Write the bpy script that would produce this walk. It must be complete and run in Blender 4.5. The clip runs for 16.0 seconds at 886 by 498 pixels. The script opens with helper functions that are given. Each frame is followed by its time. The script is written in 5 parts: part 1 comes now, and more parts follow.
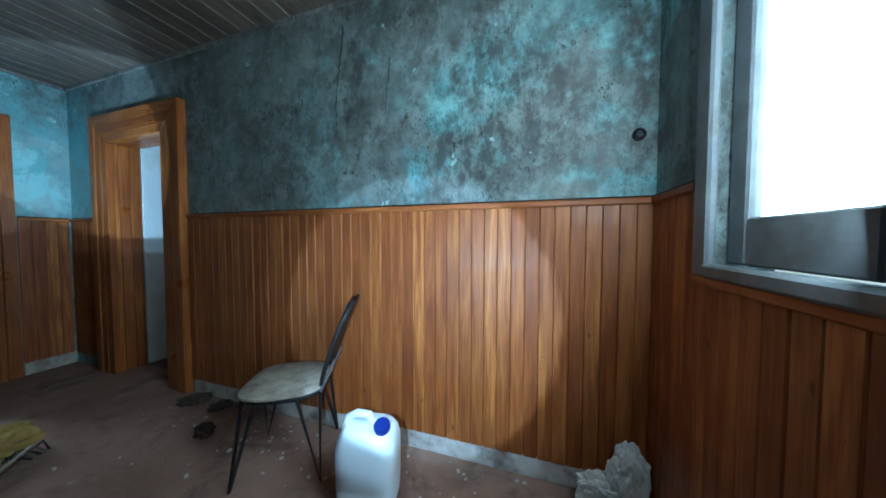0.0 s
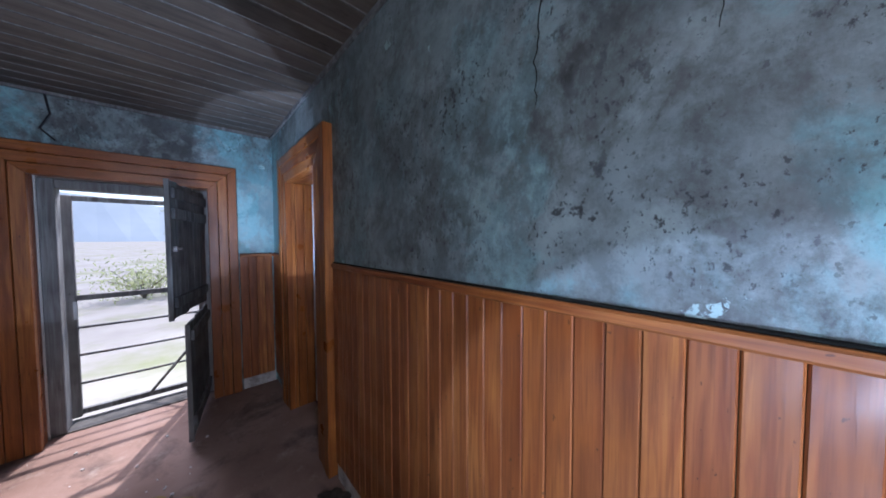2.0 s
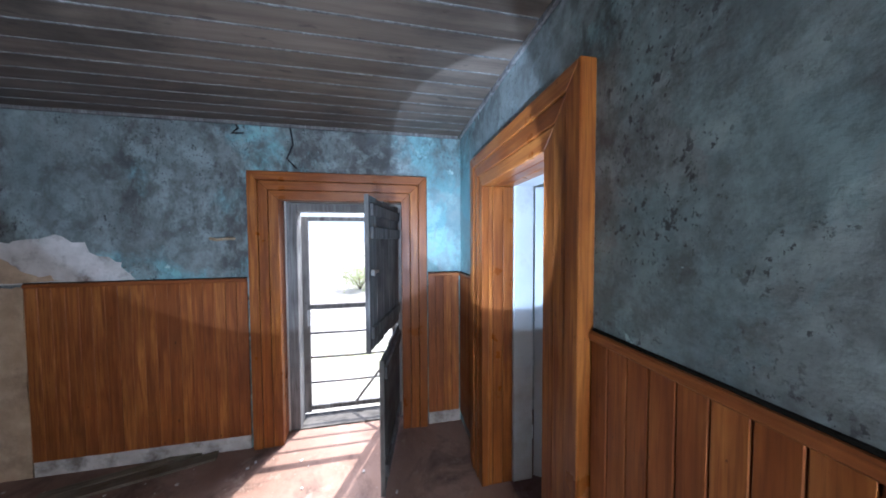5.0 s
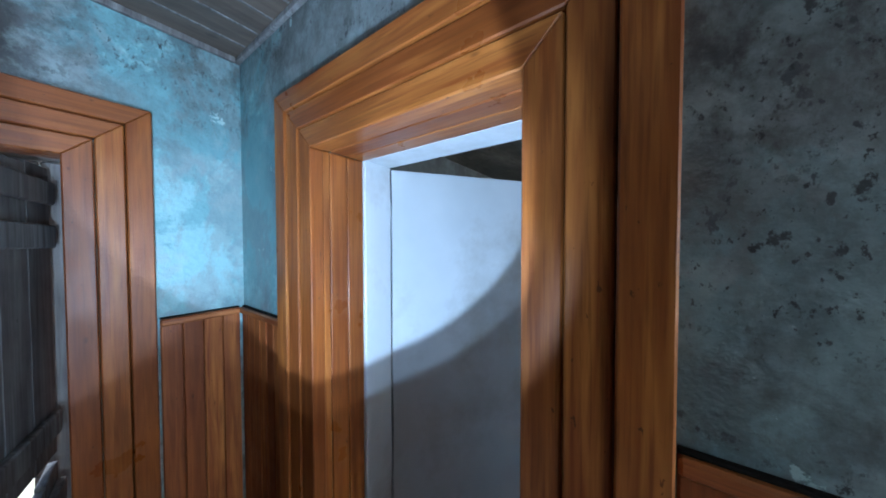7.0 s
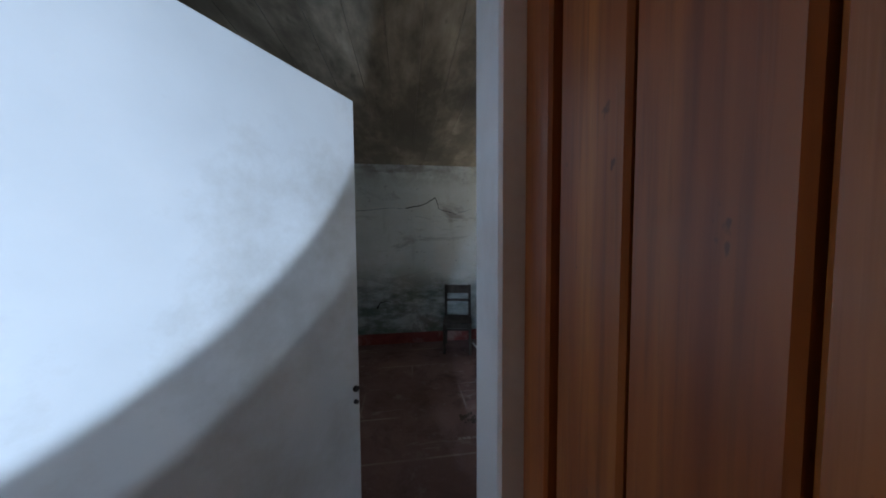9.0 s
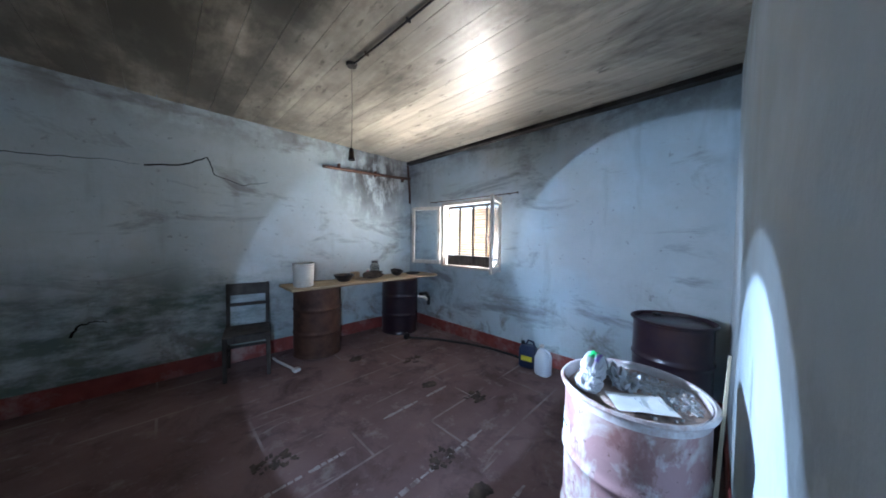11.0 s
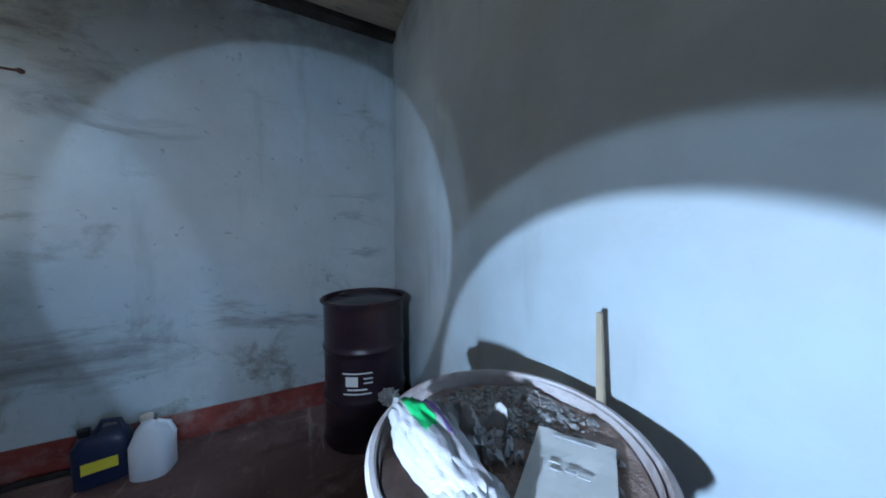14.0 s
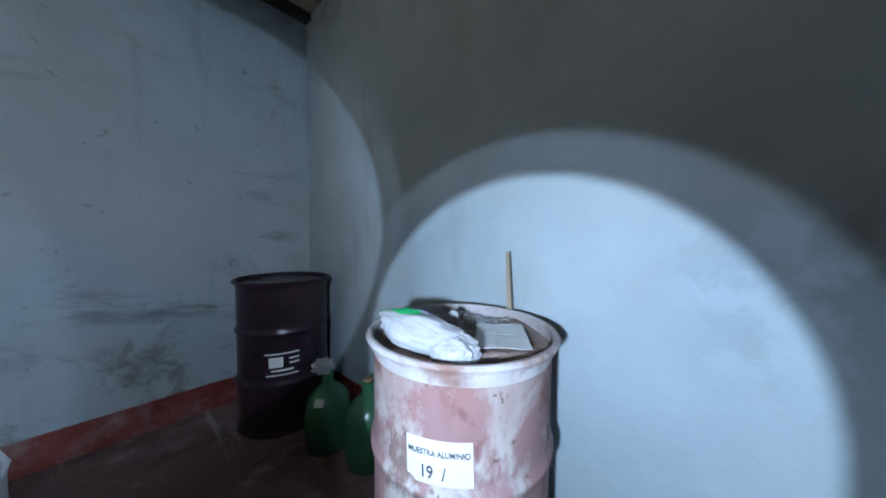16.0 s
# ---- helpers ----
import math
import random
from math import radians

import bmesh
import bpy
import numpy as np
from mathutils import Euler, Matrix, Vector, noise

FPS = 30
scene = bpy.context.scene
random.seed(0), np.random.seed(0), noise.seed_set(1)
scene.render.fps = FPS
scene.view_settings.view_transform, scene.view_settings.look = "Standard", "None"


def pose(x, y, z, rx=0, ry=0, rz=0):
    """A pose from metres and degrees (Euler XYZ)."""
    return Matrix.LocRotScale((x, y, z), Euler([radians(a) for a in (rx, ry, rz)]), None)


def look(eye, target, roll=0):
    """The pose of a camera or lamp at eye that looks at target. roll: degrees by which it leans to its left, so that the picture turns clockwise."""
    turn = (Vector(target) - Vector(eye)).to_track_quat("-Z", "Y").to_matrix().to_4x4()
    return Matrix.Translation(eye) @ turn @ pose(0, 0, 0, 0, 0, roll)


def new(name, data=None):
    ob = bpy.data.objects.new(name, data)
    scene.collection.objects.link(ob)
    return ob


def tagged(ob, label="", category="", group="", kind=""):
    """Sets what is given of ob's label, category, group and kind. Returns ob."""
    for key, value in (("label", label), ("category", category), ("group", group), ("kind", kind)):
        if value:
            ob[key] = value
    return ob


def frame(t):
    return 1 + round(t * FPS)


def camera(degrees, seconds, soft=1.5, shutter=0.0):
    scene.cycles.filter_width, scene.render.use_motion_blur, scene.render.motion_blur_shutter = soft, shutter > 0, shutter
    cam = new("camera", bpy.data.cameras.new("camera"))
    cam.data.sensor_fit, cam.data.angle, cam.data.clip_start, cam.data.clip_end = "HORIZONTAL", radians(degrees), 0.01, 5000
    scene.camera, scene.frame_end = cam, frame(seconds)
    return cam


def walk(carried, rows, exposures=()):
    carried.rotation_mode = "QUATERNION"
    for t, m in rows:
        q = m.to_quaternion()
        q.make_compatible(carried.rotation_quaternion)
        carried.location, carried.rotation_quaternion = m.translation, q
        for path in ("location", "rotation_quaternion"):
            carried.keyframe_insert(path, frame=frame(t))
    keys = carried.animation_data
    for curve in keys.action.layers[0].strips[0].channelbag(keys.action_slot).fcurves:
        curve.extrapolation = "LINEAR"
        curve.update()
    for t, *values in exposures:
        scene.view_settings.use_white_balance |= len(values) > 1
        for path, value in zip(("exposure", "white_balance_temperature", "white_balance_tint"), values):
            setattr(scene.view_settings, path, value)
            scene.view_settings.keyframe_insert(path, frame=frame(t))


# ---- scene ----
cam = camera(115.8, 16.0, soft=1.8)
EXPOSURES = [
    (0.0, 1.35, 5200, -12), (0.5, 1.15, 5200, -7), (1.0, 1.0, 5150, 0), (1.5, 1.1, 4950, 1), (2.0, 1.3, 5650, 20), (2.5, 1.75, 6250, 32), (3.0, 2.3, 6300, 28),
    (5.5, 2.4, 5800, 13), (6.5, 2.2, 5700, 11), (7.0, 2.1, 5600, 8), (7.5, 1.85, 6800, 12), (8.2, 1.75, 6900, 14),
    (10.3, 2.9, 5850, 14), (11.0, 2.9, 5750, 13), (12.0, 2.95, 5550, 11), (12.5, 2.85, 5550, 11), (13.0, 2.6, 5600, 11), (13.5, 2.35, 5650, 11), (14.0, 2.1, 5900, 11), (14.5, 1.9, 6150, 11), (16.0, 1.75, 6150, 11)]
# seconds, x, y, z, pitch + 90, roll, yaw
PATH = [
    (0.0, 0.001, 0.019, 1.275, 87.9, -0.08, 18.07),
    (0.5, -0.07, 0.23, 1.304, 87.91, 0.02, 23.18),
    (1.0, -0.31, 0.51, 1.422, 87.96, 0.01, 27.03),
    (1.5, -0.539, 0.653, 1.59, 87.89, 0.17, 33.84),
    (2.0, -0.826, 0.83, 1.632, 87.79, 0.2, 47.54),
    (2.5, -1.158, 0.854, 1.717, 87.82, 0.28, 63.08),
    (3.0, -1.435, 0.798, 1.775, 87.93, 0.45, 79.08),
    (3.2, -1.493, 0.828, 1.778, 88.0, 0.4, 87.78),
    (4.0, -1.68, 0.84, 1.78, 88.0, 0.4, 101.0),
    (4.7, -1.8, 0.85, 1.78, 88.1, 0.35, 88.0),
    (5.3, -1.965, 0.853, 1.788, 87.8, 0.13, 71.2),
    (5.5, -2.063, 0.912, 1.793, 87.539, -0.076, 68.168),
    (6.0, -2.293, 0.984, 1.844, 87.653, -0.752, 58.508),
    (6.5, -2.546, 0.923, 1.799, 88.291, -0.097, 47.24),
    (7.0, -2.741, 0.957, 1.81, 88.604, 0.067, 35.411),
    (7.5, -2.893, 1.151, 1.767, 87.94, 0.434, 23.188),
    (8.0, -2.99, 1.307, 1.743, 87.843, 0.631, 7.682),
    (8.2, -3.032, 1.352, 1.772, 86.726, 1.12, 3.461),
    (8.8, -3.06, 1.46, 1.70, 87.0, 0.7, -5.0),
    (9.5, -3.075, 1.64, 1.57, 87.5, -0.2, -14.5),
    (10.3, -3.068, 1.845, 1.451, 87.68, -0.81, -26.63),
    (10.5, -3.044, 1.897, 1.438, 87.75, -0.95, -32.2),
    (11.0, -2.956, 1.956, 1.414, 88.02, -0.74, -45.45),
    (11.5, -2.821, 2.043, 1.347, 88.14, -0.73, -58.55),
    (12.0, -2.636, 2.113, 1.32, 88.11, -0.43, -70.65),
    (12.5, -2.45, 2.287, 1.299, 87.97, -0.1, -82.58),
    (13.0, -2.291, 2.403, 1.301, 87.56, 0.06, -94.36),
    (13.5, -2.092, 2.454, 1.249, 87.41, 0.04, -105.41),
    (14.0, -2.04, 2.516, 1.219, 87.14, 0.05, -116.89),
    (14.5, -2.103, 2.642, 1.188, 87.44, -0.23, -128.5),
    (15.0, -2.175, 2.727, 1.121, 87.32, -0.18, -137.15),
    (15.5, -2.146, 2.774, 1.098, 87.29, -0.28, -138.36),
    (16.0, -2.117, 2.795, 1.092, 87.53, -0.43, -138.54),
]
walk(cam, [(t, pose(*p)) for t, *p in PATH], exposures=EXPOSURES)

# ---------------------------------------------------------------- light
world = bpy.data.worlds.new("world")
world.use_nodes = True
scene.world = world
_sky = world.node_tree.nodes.new("ShaderNodeTexSky")
_sky.sky_type, _sky.sun_disc = "NISHITA", False
_sky.sun_elevation, _sky.sun_rotation = radians(57), radians(-67)
world.node_tree.links.new(_sky.outputs[0], world.node_tree.nodes["Background"].inputs[0])
world.node_tree.nodes["Background"].inputs[1].default_value = 0.10


def lamp(name, kind, m, energy, colour, **more):
    data = bpy.data.lights.new(name, kind)
    data.energy, data.color = energy, colour
    if kind == "AREA":
        data.shape, data.size, data.size_y = "RECTANGLE", more["w"], more["h"]
    if kind == "SPOT":
        data.spot_size, data.spot_blend, data.shadow_soft_size = radians(more["cone"]), more["blend"], 0.02
    if kind == "SUN":
        data.angle = radians(0.6)
    ob = new(name, data)
    ob.matrix_world = m
    return ob


# sun comes in over the yard gate and lays its patch on the kitchen floor
lamp("sun", "SUN", look((-6.0, 0.7, 3.3), (-4.8, 0.2, 1.3)), 2.5, (1.0, 0.93, 0.82))
# area lamps stand in for sky light at the openings
lamp("sky_fill_window_1", "AREA", look((0.617, 0.62, 1.80), (-1.0, 0.62, 1.8)), 17.0, (0.86, 0.94, 1.0), w=0.95, h=1.16)
# unseen fill inside the room, turned to brighten the dark corner
lamp("sky_fill_window_1", "AREA", look((0.44, 0.66, 1.80), (-0.40, 1.50, 1.7)), 4.5, (0.86, 0.94, 1.0), w=0.24, h=1.1)
lamp("sky_over_door_1", "AREA", look((-5.75, 0.48, 3.1), (-3.6, 0.45, 0.5)), 48, (0.97, 0.97, 1.0), w=1.2, h=0.9)
lamp("sky_in_window_2", "AREA", look((0.62, 4.43, 1.22), (-0.6, 4.43, 1.95)), 36, (1.0, 0.88, 0.72), w=1.0, h=0.6)
lamp("sky_in_window_2", "AREA", look((0.05, 4.45, 1.08), (-0.75, 4.45, 2.3)), 3, (1.0, 0.93, 0.84), w=0.9, h=0.16)
# fixed spots stand in for the walker's moving torch where its beam lingers: a crisp disc with a faint halo round it
TORCH = (0.60, 0.78, 1.0)
for eye, target, power, cone in (
        ((-0.34, 0.30, 1.04), (-0.62, 1.55, 0.86), 33, 68),
        ((-1.50, 0.62, 1.35), (-4.30, 0.13, 2.77), 28, 68),
        ((-2.80, 0.80, 1.40), (-3.456, 1.391, 1.869), 25, 68),
        ((-3.15, 1.99, 1.25), (-0.35, 5.10, 0.50), 17, 62),
        # placed off the torch's own spot so the near drum stays unlit
        ((-1.75, 2.80, 1.22), (0.10, 2.48, 1.15), 9, 73),
        ((-2.12, 3.05, 1.06), (-1.71, 1.86, 0.65), 22, 59)):
    lamp("torch_beam", "SPOT", look(eye, target), power, TORCH, cone=cone, blend=0.05)
    lamp("torch_halo", "SPOT", look(eye, target), power * 0.20, TORCH, cone=cone + 13, blend=0.08)


# ---------------------------------------------------------------- materials
class Mat:
    """A node material under construction."""

    def __init__(self, name, rough=0.7, metal=0.0, spec=0.4):
        self.m = bpy.data.materials.new(name)
        self.m.use_nodes = True
        self.nt = self.m.node_tree
        self.b = self.nt.nodes["Principled BSDF"]
        self.b.inputs["Roughness"].default_value = rough
        self.b.inputs["Metallic"].default_value = metal
        self.b.inputs["Specular IOR Level"].default_value = spec
        self.tc = self.nt.nodes.new("ShaderNodeTexCoord").outputs["Object"]

    def node(self, kind, **ins):
        n = self.nt.nodes.new(kind)
        for k, v in ins.items():
            self.put(n.inputs[k.replace("_", " ")], v)
        return n

    def put(self, socket, v):
        if isinstance(v, bpy.types.NodeSocket):
            self.nt.links.new(v, socket)
        else:
            socket.default_value = (*v, 1) if isinstance(v, tuple) and len(v) == 3 and socket.type == "RGBA" else v

    def coords(self, stretch=(1, 1, 1), shuffle=False):
        n = self.node("ShaderNodeMapping", Vector=self.tc)
        n.inputs["Scale"].default_value = stretch
        if shuffle:
            r = self.nt.nodes.new("ShaderNodeObjectInfo").outputs["Random"]
            mul = self.node("ShaderNodeMath")
            mul.operation = "MULTIPLY"
            self.put(mul.inputs[0], r)
            mul.inputs[1].default_value = 37.0
            com = self.nt.nodes.new("ShaderNodeCombineXYZ")
            for i in range(3):
                self.nt.links.new(mul.outputs[0], com.inputs[i])
            self.nt.links.new(com.outputs[0], n.inputs["Location"])
        return n.outputs[0]

    def noise(self, scale, lo=0.4, hi=0.6, vec=None, detail=5.0, distort=0.0, rough=0.55):
        n = self.node("ShaderNodeTexNoise", Vector=vec or self.tc, Scale=scale, Detail=detail, Distortion=distort, Roughness=rough)
        r = self.node("ShaderNodeMapRange", Value=n.outputs[0])
        r.inputs["From Min"].default_value, r.inputs["From Max"].default_value = lo, hi
        return r.outputs[0]

    def mix(self, f, a, b):
        n = self.nt.nodes.new("ShaderNodeMix")
        n.data_type = "RGBA"
        self.put(n.inputs[0], f), self.put(n.inputs[6], a), self.put(n.inputs[7], b)
        return n.outputs[2]

    def mul(self, a, b):
        n = self.nt.nodes.new("ShaderNodeMath")
        n.operation, n.use_clamp = "MULTIPLY", True
        self.put(n.inputs[0], a), self.put(n.inputs[1], b)
        return n.outputs[0]

    def band(self, axis, lo, hi):
        """0 to 1 along an axis of the object, in metres."""
        s = self.node("ShaderNodeSeparateXYZ", Vector=self.tc)
        r = self.node("ShaderNodeMapRange", Value=s.outputs[axis])
        r.inputs["From Min"].default_value, r.inputs["From Max"].default_value = lo, hi
        return r.outputs[0]

    def spot(self, centre, far, near):
        """1 within near of a place, 0 beyond far, with a ragged edge."""
        n = self.node("ShaderNodeVectorMath", Vector=self.tc)
        n.operation = "DISTANCE"
        n.inputs[1].default_value = centre
        wob = self.node("ShaderNodeMath")
        wob.operation = "ADD"
        self.put(wob.inputs[0], n.outputs["Value"])
        self.put(wob.inputs[1], self.mul(self.noise(3.0, 0.2, 0.8, detail=9, rough=0.65), (far - near) * 0.6))
        r = self.node("ShaderNodeMapRange", Value=wob.outputs[0])
        r.inputs["From Min"].default_value, r.inputs["From Max"].default_value = far + (far - near) * 0.3, near + (far - near) * 0.3
        return r.outputs[0]

    def away(self, centre, near, far):
        return self.less(1.0, self.spot(centre, far, near))

    def less(self, a, b):
        n = self.nt.nodes.new("ShaderNodeMath")
        n.operation, n.use_clamp = "SUBTRACT", True
        self.put(n.inputs[0], a), self.put(n.inputs[1], b)
        return n.outputs[0]

    def random(self):
        return self.nt.nodes.new("ShaderNodeObjectInfo").outputs["Random"]

    def bump(self, height, strength=0.3, dist=0.01):
        n = self.node("ShaderNodeBump", Height=height, Strength=strength, Distance=dist)
        self.nt.links.new(n.outputs[0], self.b.inputs["Normal"])

    def done(self, colour, rough=None):
        self.put(self.b.inputs["Base Color"], colour)
        if rough is not None:
            self.put(self.b.inputs["Roughness"], rough)
        return self.m


def mat_mouldy_blue():
    k = Mat("mouldy_blue_plaster", 0.75)
    tall = k.coords((1, 1, 0.62))
    # teal paint, faded and patchy
    base = k.mix(k.noise(1.1, 0.35, 0.65), (0.15, 0.31, 0.335), (0.24, 0.47, 0.50))
    base = k.mix(k.mul(k.noise(2.3, 0.52, 0.56, detail=10, rough=0.68), 0.7), base, (0.31, 0.54, 0.56))
    # grey bloom with a torn edge
    veil = k.mix(k.noise(3.2, 0.3, 0.7, detail=9), (0.135, 0.15, 0.15), (0.235, 0.255, 0.25))
    v0 = k.noise(1.0, 0.44, 0.51, detail=10, distort=0.4, rough=0.64)
    v1 = k.noise(3.1, 0.50, 0.56, tall, detail=10, distort=0.3, rough=0.7)
    # the bloom lies thick on the stretch by the inner door, thin by the outer corner and the window
    south = k.node("ShaderNodeMath")
    south.operation, south.use_clamp = "ADD", True
    k.put(south.inputs[0], v0), k.put(south.inputs[1], k.mul(k.spot((-2.0, 1.55, 2.0), 1.35, 0.6), 0.8))
    thick = k.mul(south.outputs[0], k.away((-4.48, 1.45, 2.0), 0.25, 0.75))
    c = k.mix(k.mul(thick, 0.90), base, veil)
    c = k.mix(k.mul(v1, 0.50), c, veil)
    # dark mould clouds, broken up into spots; none by the outer corner
    clear = k.away((-4.48, 1.40, 1.9), 0.35, 0.8)
    cloud = k.noise(1.3, 0.44, 0.58, tall, detail=7, distort=0.4, rough=0.6)
    grain = k.noise(9, 0.44, 0.55, tall, detail=10, rough=0.74)
    c = k.mix(k.mul(k.mul(k.mul(cloud, grain), clear), 0.76), c, (0.040, 0.039, 0.038))
    sooty = k.mul(k.spot((-4.48, 0.72, 2.46), 0.50, 0.10), k.noise(10, 0.40, 0.54, detail=9, rough=0.7))
    c = k.mix(k.mul(sooty, 0.85), c, (0.035, 0.035, 0.04))
    smear = k.noise(4.2, 0.50, 0.60, k.coords((1, 1, 0.8)), detail=10, distort=0.3, rough=0.72)
    c = k.mix(k.mul(k.mul(smear, clear), 0.52), c, (0.06, 0.058, 0.055))
    mottle = k.noise(12, 0.46, 0.60, k.coords((1, 1, 0.8)), detail=10, rough=0.76)
    c = k.mix(k.mul(k.mul(mottle, clear), 0.42), c, (0.055, 0.05, 0.045))
    pale = k.noise(5.2, 0.54, 0.62, detail=9, rough=0.66)
    c = k.mix(k.mul(pale, 0.40), c, (0.30, 0.37, 0.37))
    # single specks, thick in colonies
    for size, keep, amount in ((24.0, 0.47, 0.9), (62.0, 0.44, 0.9)):
        speck = k.noise(size, 0.585, 0.63, k.coords((1, 1, 0.7)), detail=6, rough=0.68)
        c = k.mix(k.mul(k.mul(k.mul(speck, k.noise(2.6, keep, keep + 0.12, detail=6)), clear), amount), c, (0.028, 0.028, 0.03))
    # flakes down to pale undercoat
    c = k.mix(k.mul(k.noise(6, 0.68, 0.69, detail=9, rough=0.65), 0.8), c, (0.40, 0.55, 0.55))
    k.bump(k.noise(14, 0.2, 0.8, detail=10), 0.5, 0.012)
    return k.done(c, k.noise(3, -0.6, 1.6))


def mat_pale_plaster():
    k = Mat("pale_blue_plaster", 0.8)
    flat = k.coords((0.5, 0.5, 1.6))
    base = k.mix(k.noise(0.8, 0.35, 0.65), (0.35, 0.43, 0.475), (0.47, 0.55, 0.59))
    base = k.mix(k.mul(k.noise(0.55, 0.48, 0.62, detail=8, rough=0.62), 0.55), base, (0.42, 0.40, 0.37))
    base = k.mix(k.mul(k.noise(4.5, 0.40, 0.66, detail=10, rough=0.7), 0.25), base, (0.30, 0.33, 0.34))
    smear = k.noise(1.7, 0.545, 0.66, flat, detail=10, distort=0.6, rough=0.68)
    # the wall with the doorway is clean
    c = k.mix(k.mul(k.mul(smear, k.band(1, 1.88, 2.1)), 0.66), base, (0.12, 0.12, 0.12))
    drip = k.noise(5, 0.58, 0.70, k.coords((1, 1, 0.16)), detail=8)
    c = k.mix(k.mul(drip, 0.22), c, (0.14, 0.14, 0.135))
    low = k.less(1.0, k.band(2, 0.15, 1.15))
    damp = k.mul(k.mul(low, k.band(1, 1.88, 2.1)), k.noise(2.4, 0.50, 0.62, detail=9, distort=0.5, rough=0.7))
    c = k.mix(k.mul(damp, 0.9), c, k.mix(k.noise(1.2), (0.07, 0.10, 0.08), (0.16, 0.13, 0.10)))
    # green damp on the far wall, soot under the beam in its corner, a worn smudge behind the drum
    belt = k.mul(k.less(1.0, k.band(2, 0.75, 1.25)), k.less(1.0, k.band(0, -2.4, -1.5)))
    green = k.mul(k.mul(belt, k.band(1, 4.6, 5.4)), k.noise(2.6, 0.42, 0.56, k.coords((0.6, 0.6, 1.5)), detail=9, rough=0.7))
    c = k.mix(k.mul(green, 0.8), c, k.mix(k.noise(4), (0.05, 0.095, 0.075), (0.10, 0.14, 0.10)))
    soot = k.mul(k.spot((-0.55, 5.77, 2.38), 0.85, 0.22), k.noise(6, 0.38, 0.52, k.coords((1, 1, 0.4)), detail=9, rough=0.7))
    c = k.mix(k.mul(soot, 0.9), c, (0.03, 0.026, 0.024))
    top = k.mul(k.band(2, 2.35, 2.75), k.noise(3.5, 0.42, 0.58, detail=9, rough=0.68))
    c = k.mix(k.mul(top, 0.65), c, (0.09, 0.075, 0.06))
    worn = k.mul(k.spot((-2.35, 1.86, 1.02), 0.34, 0.05), k.noise(9, 0.45, 0.56, detail=8))
    c = k.mix(k.mul(worn, 0.3), c, (0.10, 0.11, 0.12))
    c = k.mix(k.mul(k.mul(k.noise(16, 0.66, 0.72), k.band(1, 1.84, 2.1)), 0.4), c, (0.10, 0.09, 0.08))
    k.bump(k.noise(9, 0.2, 0.8, detail=10), 0.3, 0.01)
    return k.done(c)


def mat_drum():
    """Cream paint going pink and brown with rust that runs down from the rim."""
    k = Mat("rusted_pale_drum_paint", 0.6)
    c = k.mix(k.noise(5, 0.3, 0.7, detail=8), (0.37, 0.33, 0.315), (0.50, 0.46, 0.435))
    run = k.coords((1, 1, 0.7))
    c = k.mix(k.mul(k.noise(4.2, 0.465, 0.535, run, detail=10, distort=0.5, rough=0.64), 0.85), c, (0.265, 0.135, 0.14))
    c = k.mix(k.mul(k.noise(7, 0.54, 0.61, run, detail=10, rough=0.68), 0.75), c, (0.15, 0.07, 0.06))
    rim = k.mul(k.band(2, 0.62, 0.84), k.noise(7, 0.40, 0.58, k.coords((1, 1, 0.3)), detail=8))
    c = k.mix(k.mul(rim, 0.8), c, (0.24, 0.10, 0.085))
    c = k.mix(k.mul(k.noise(38, 0.64, 0.70), 0.7), c, (0.09, 0.04, 0.03))
    k.bump(k.noise(22, 0.2, 0.8, detail=8), 0.3, 0.004)
    return k.done(c, k.noise(8, -0.9, 1.2))


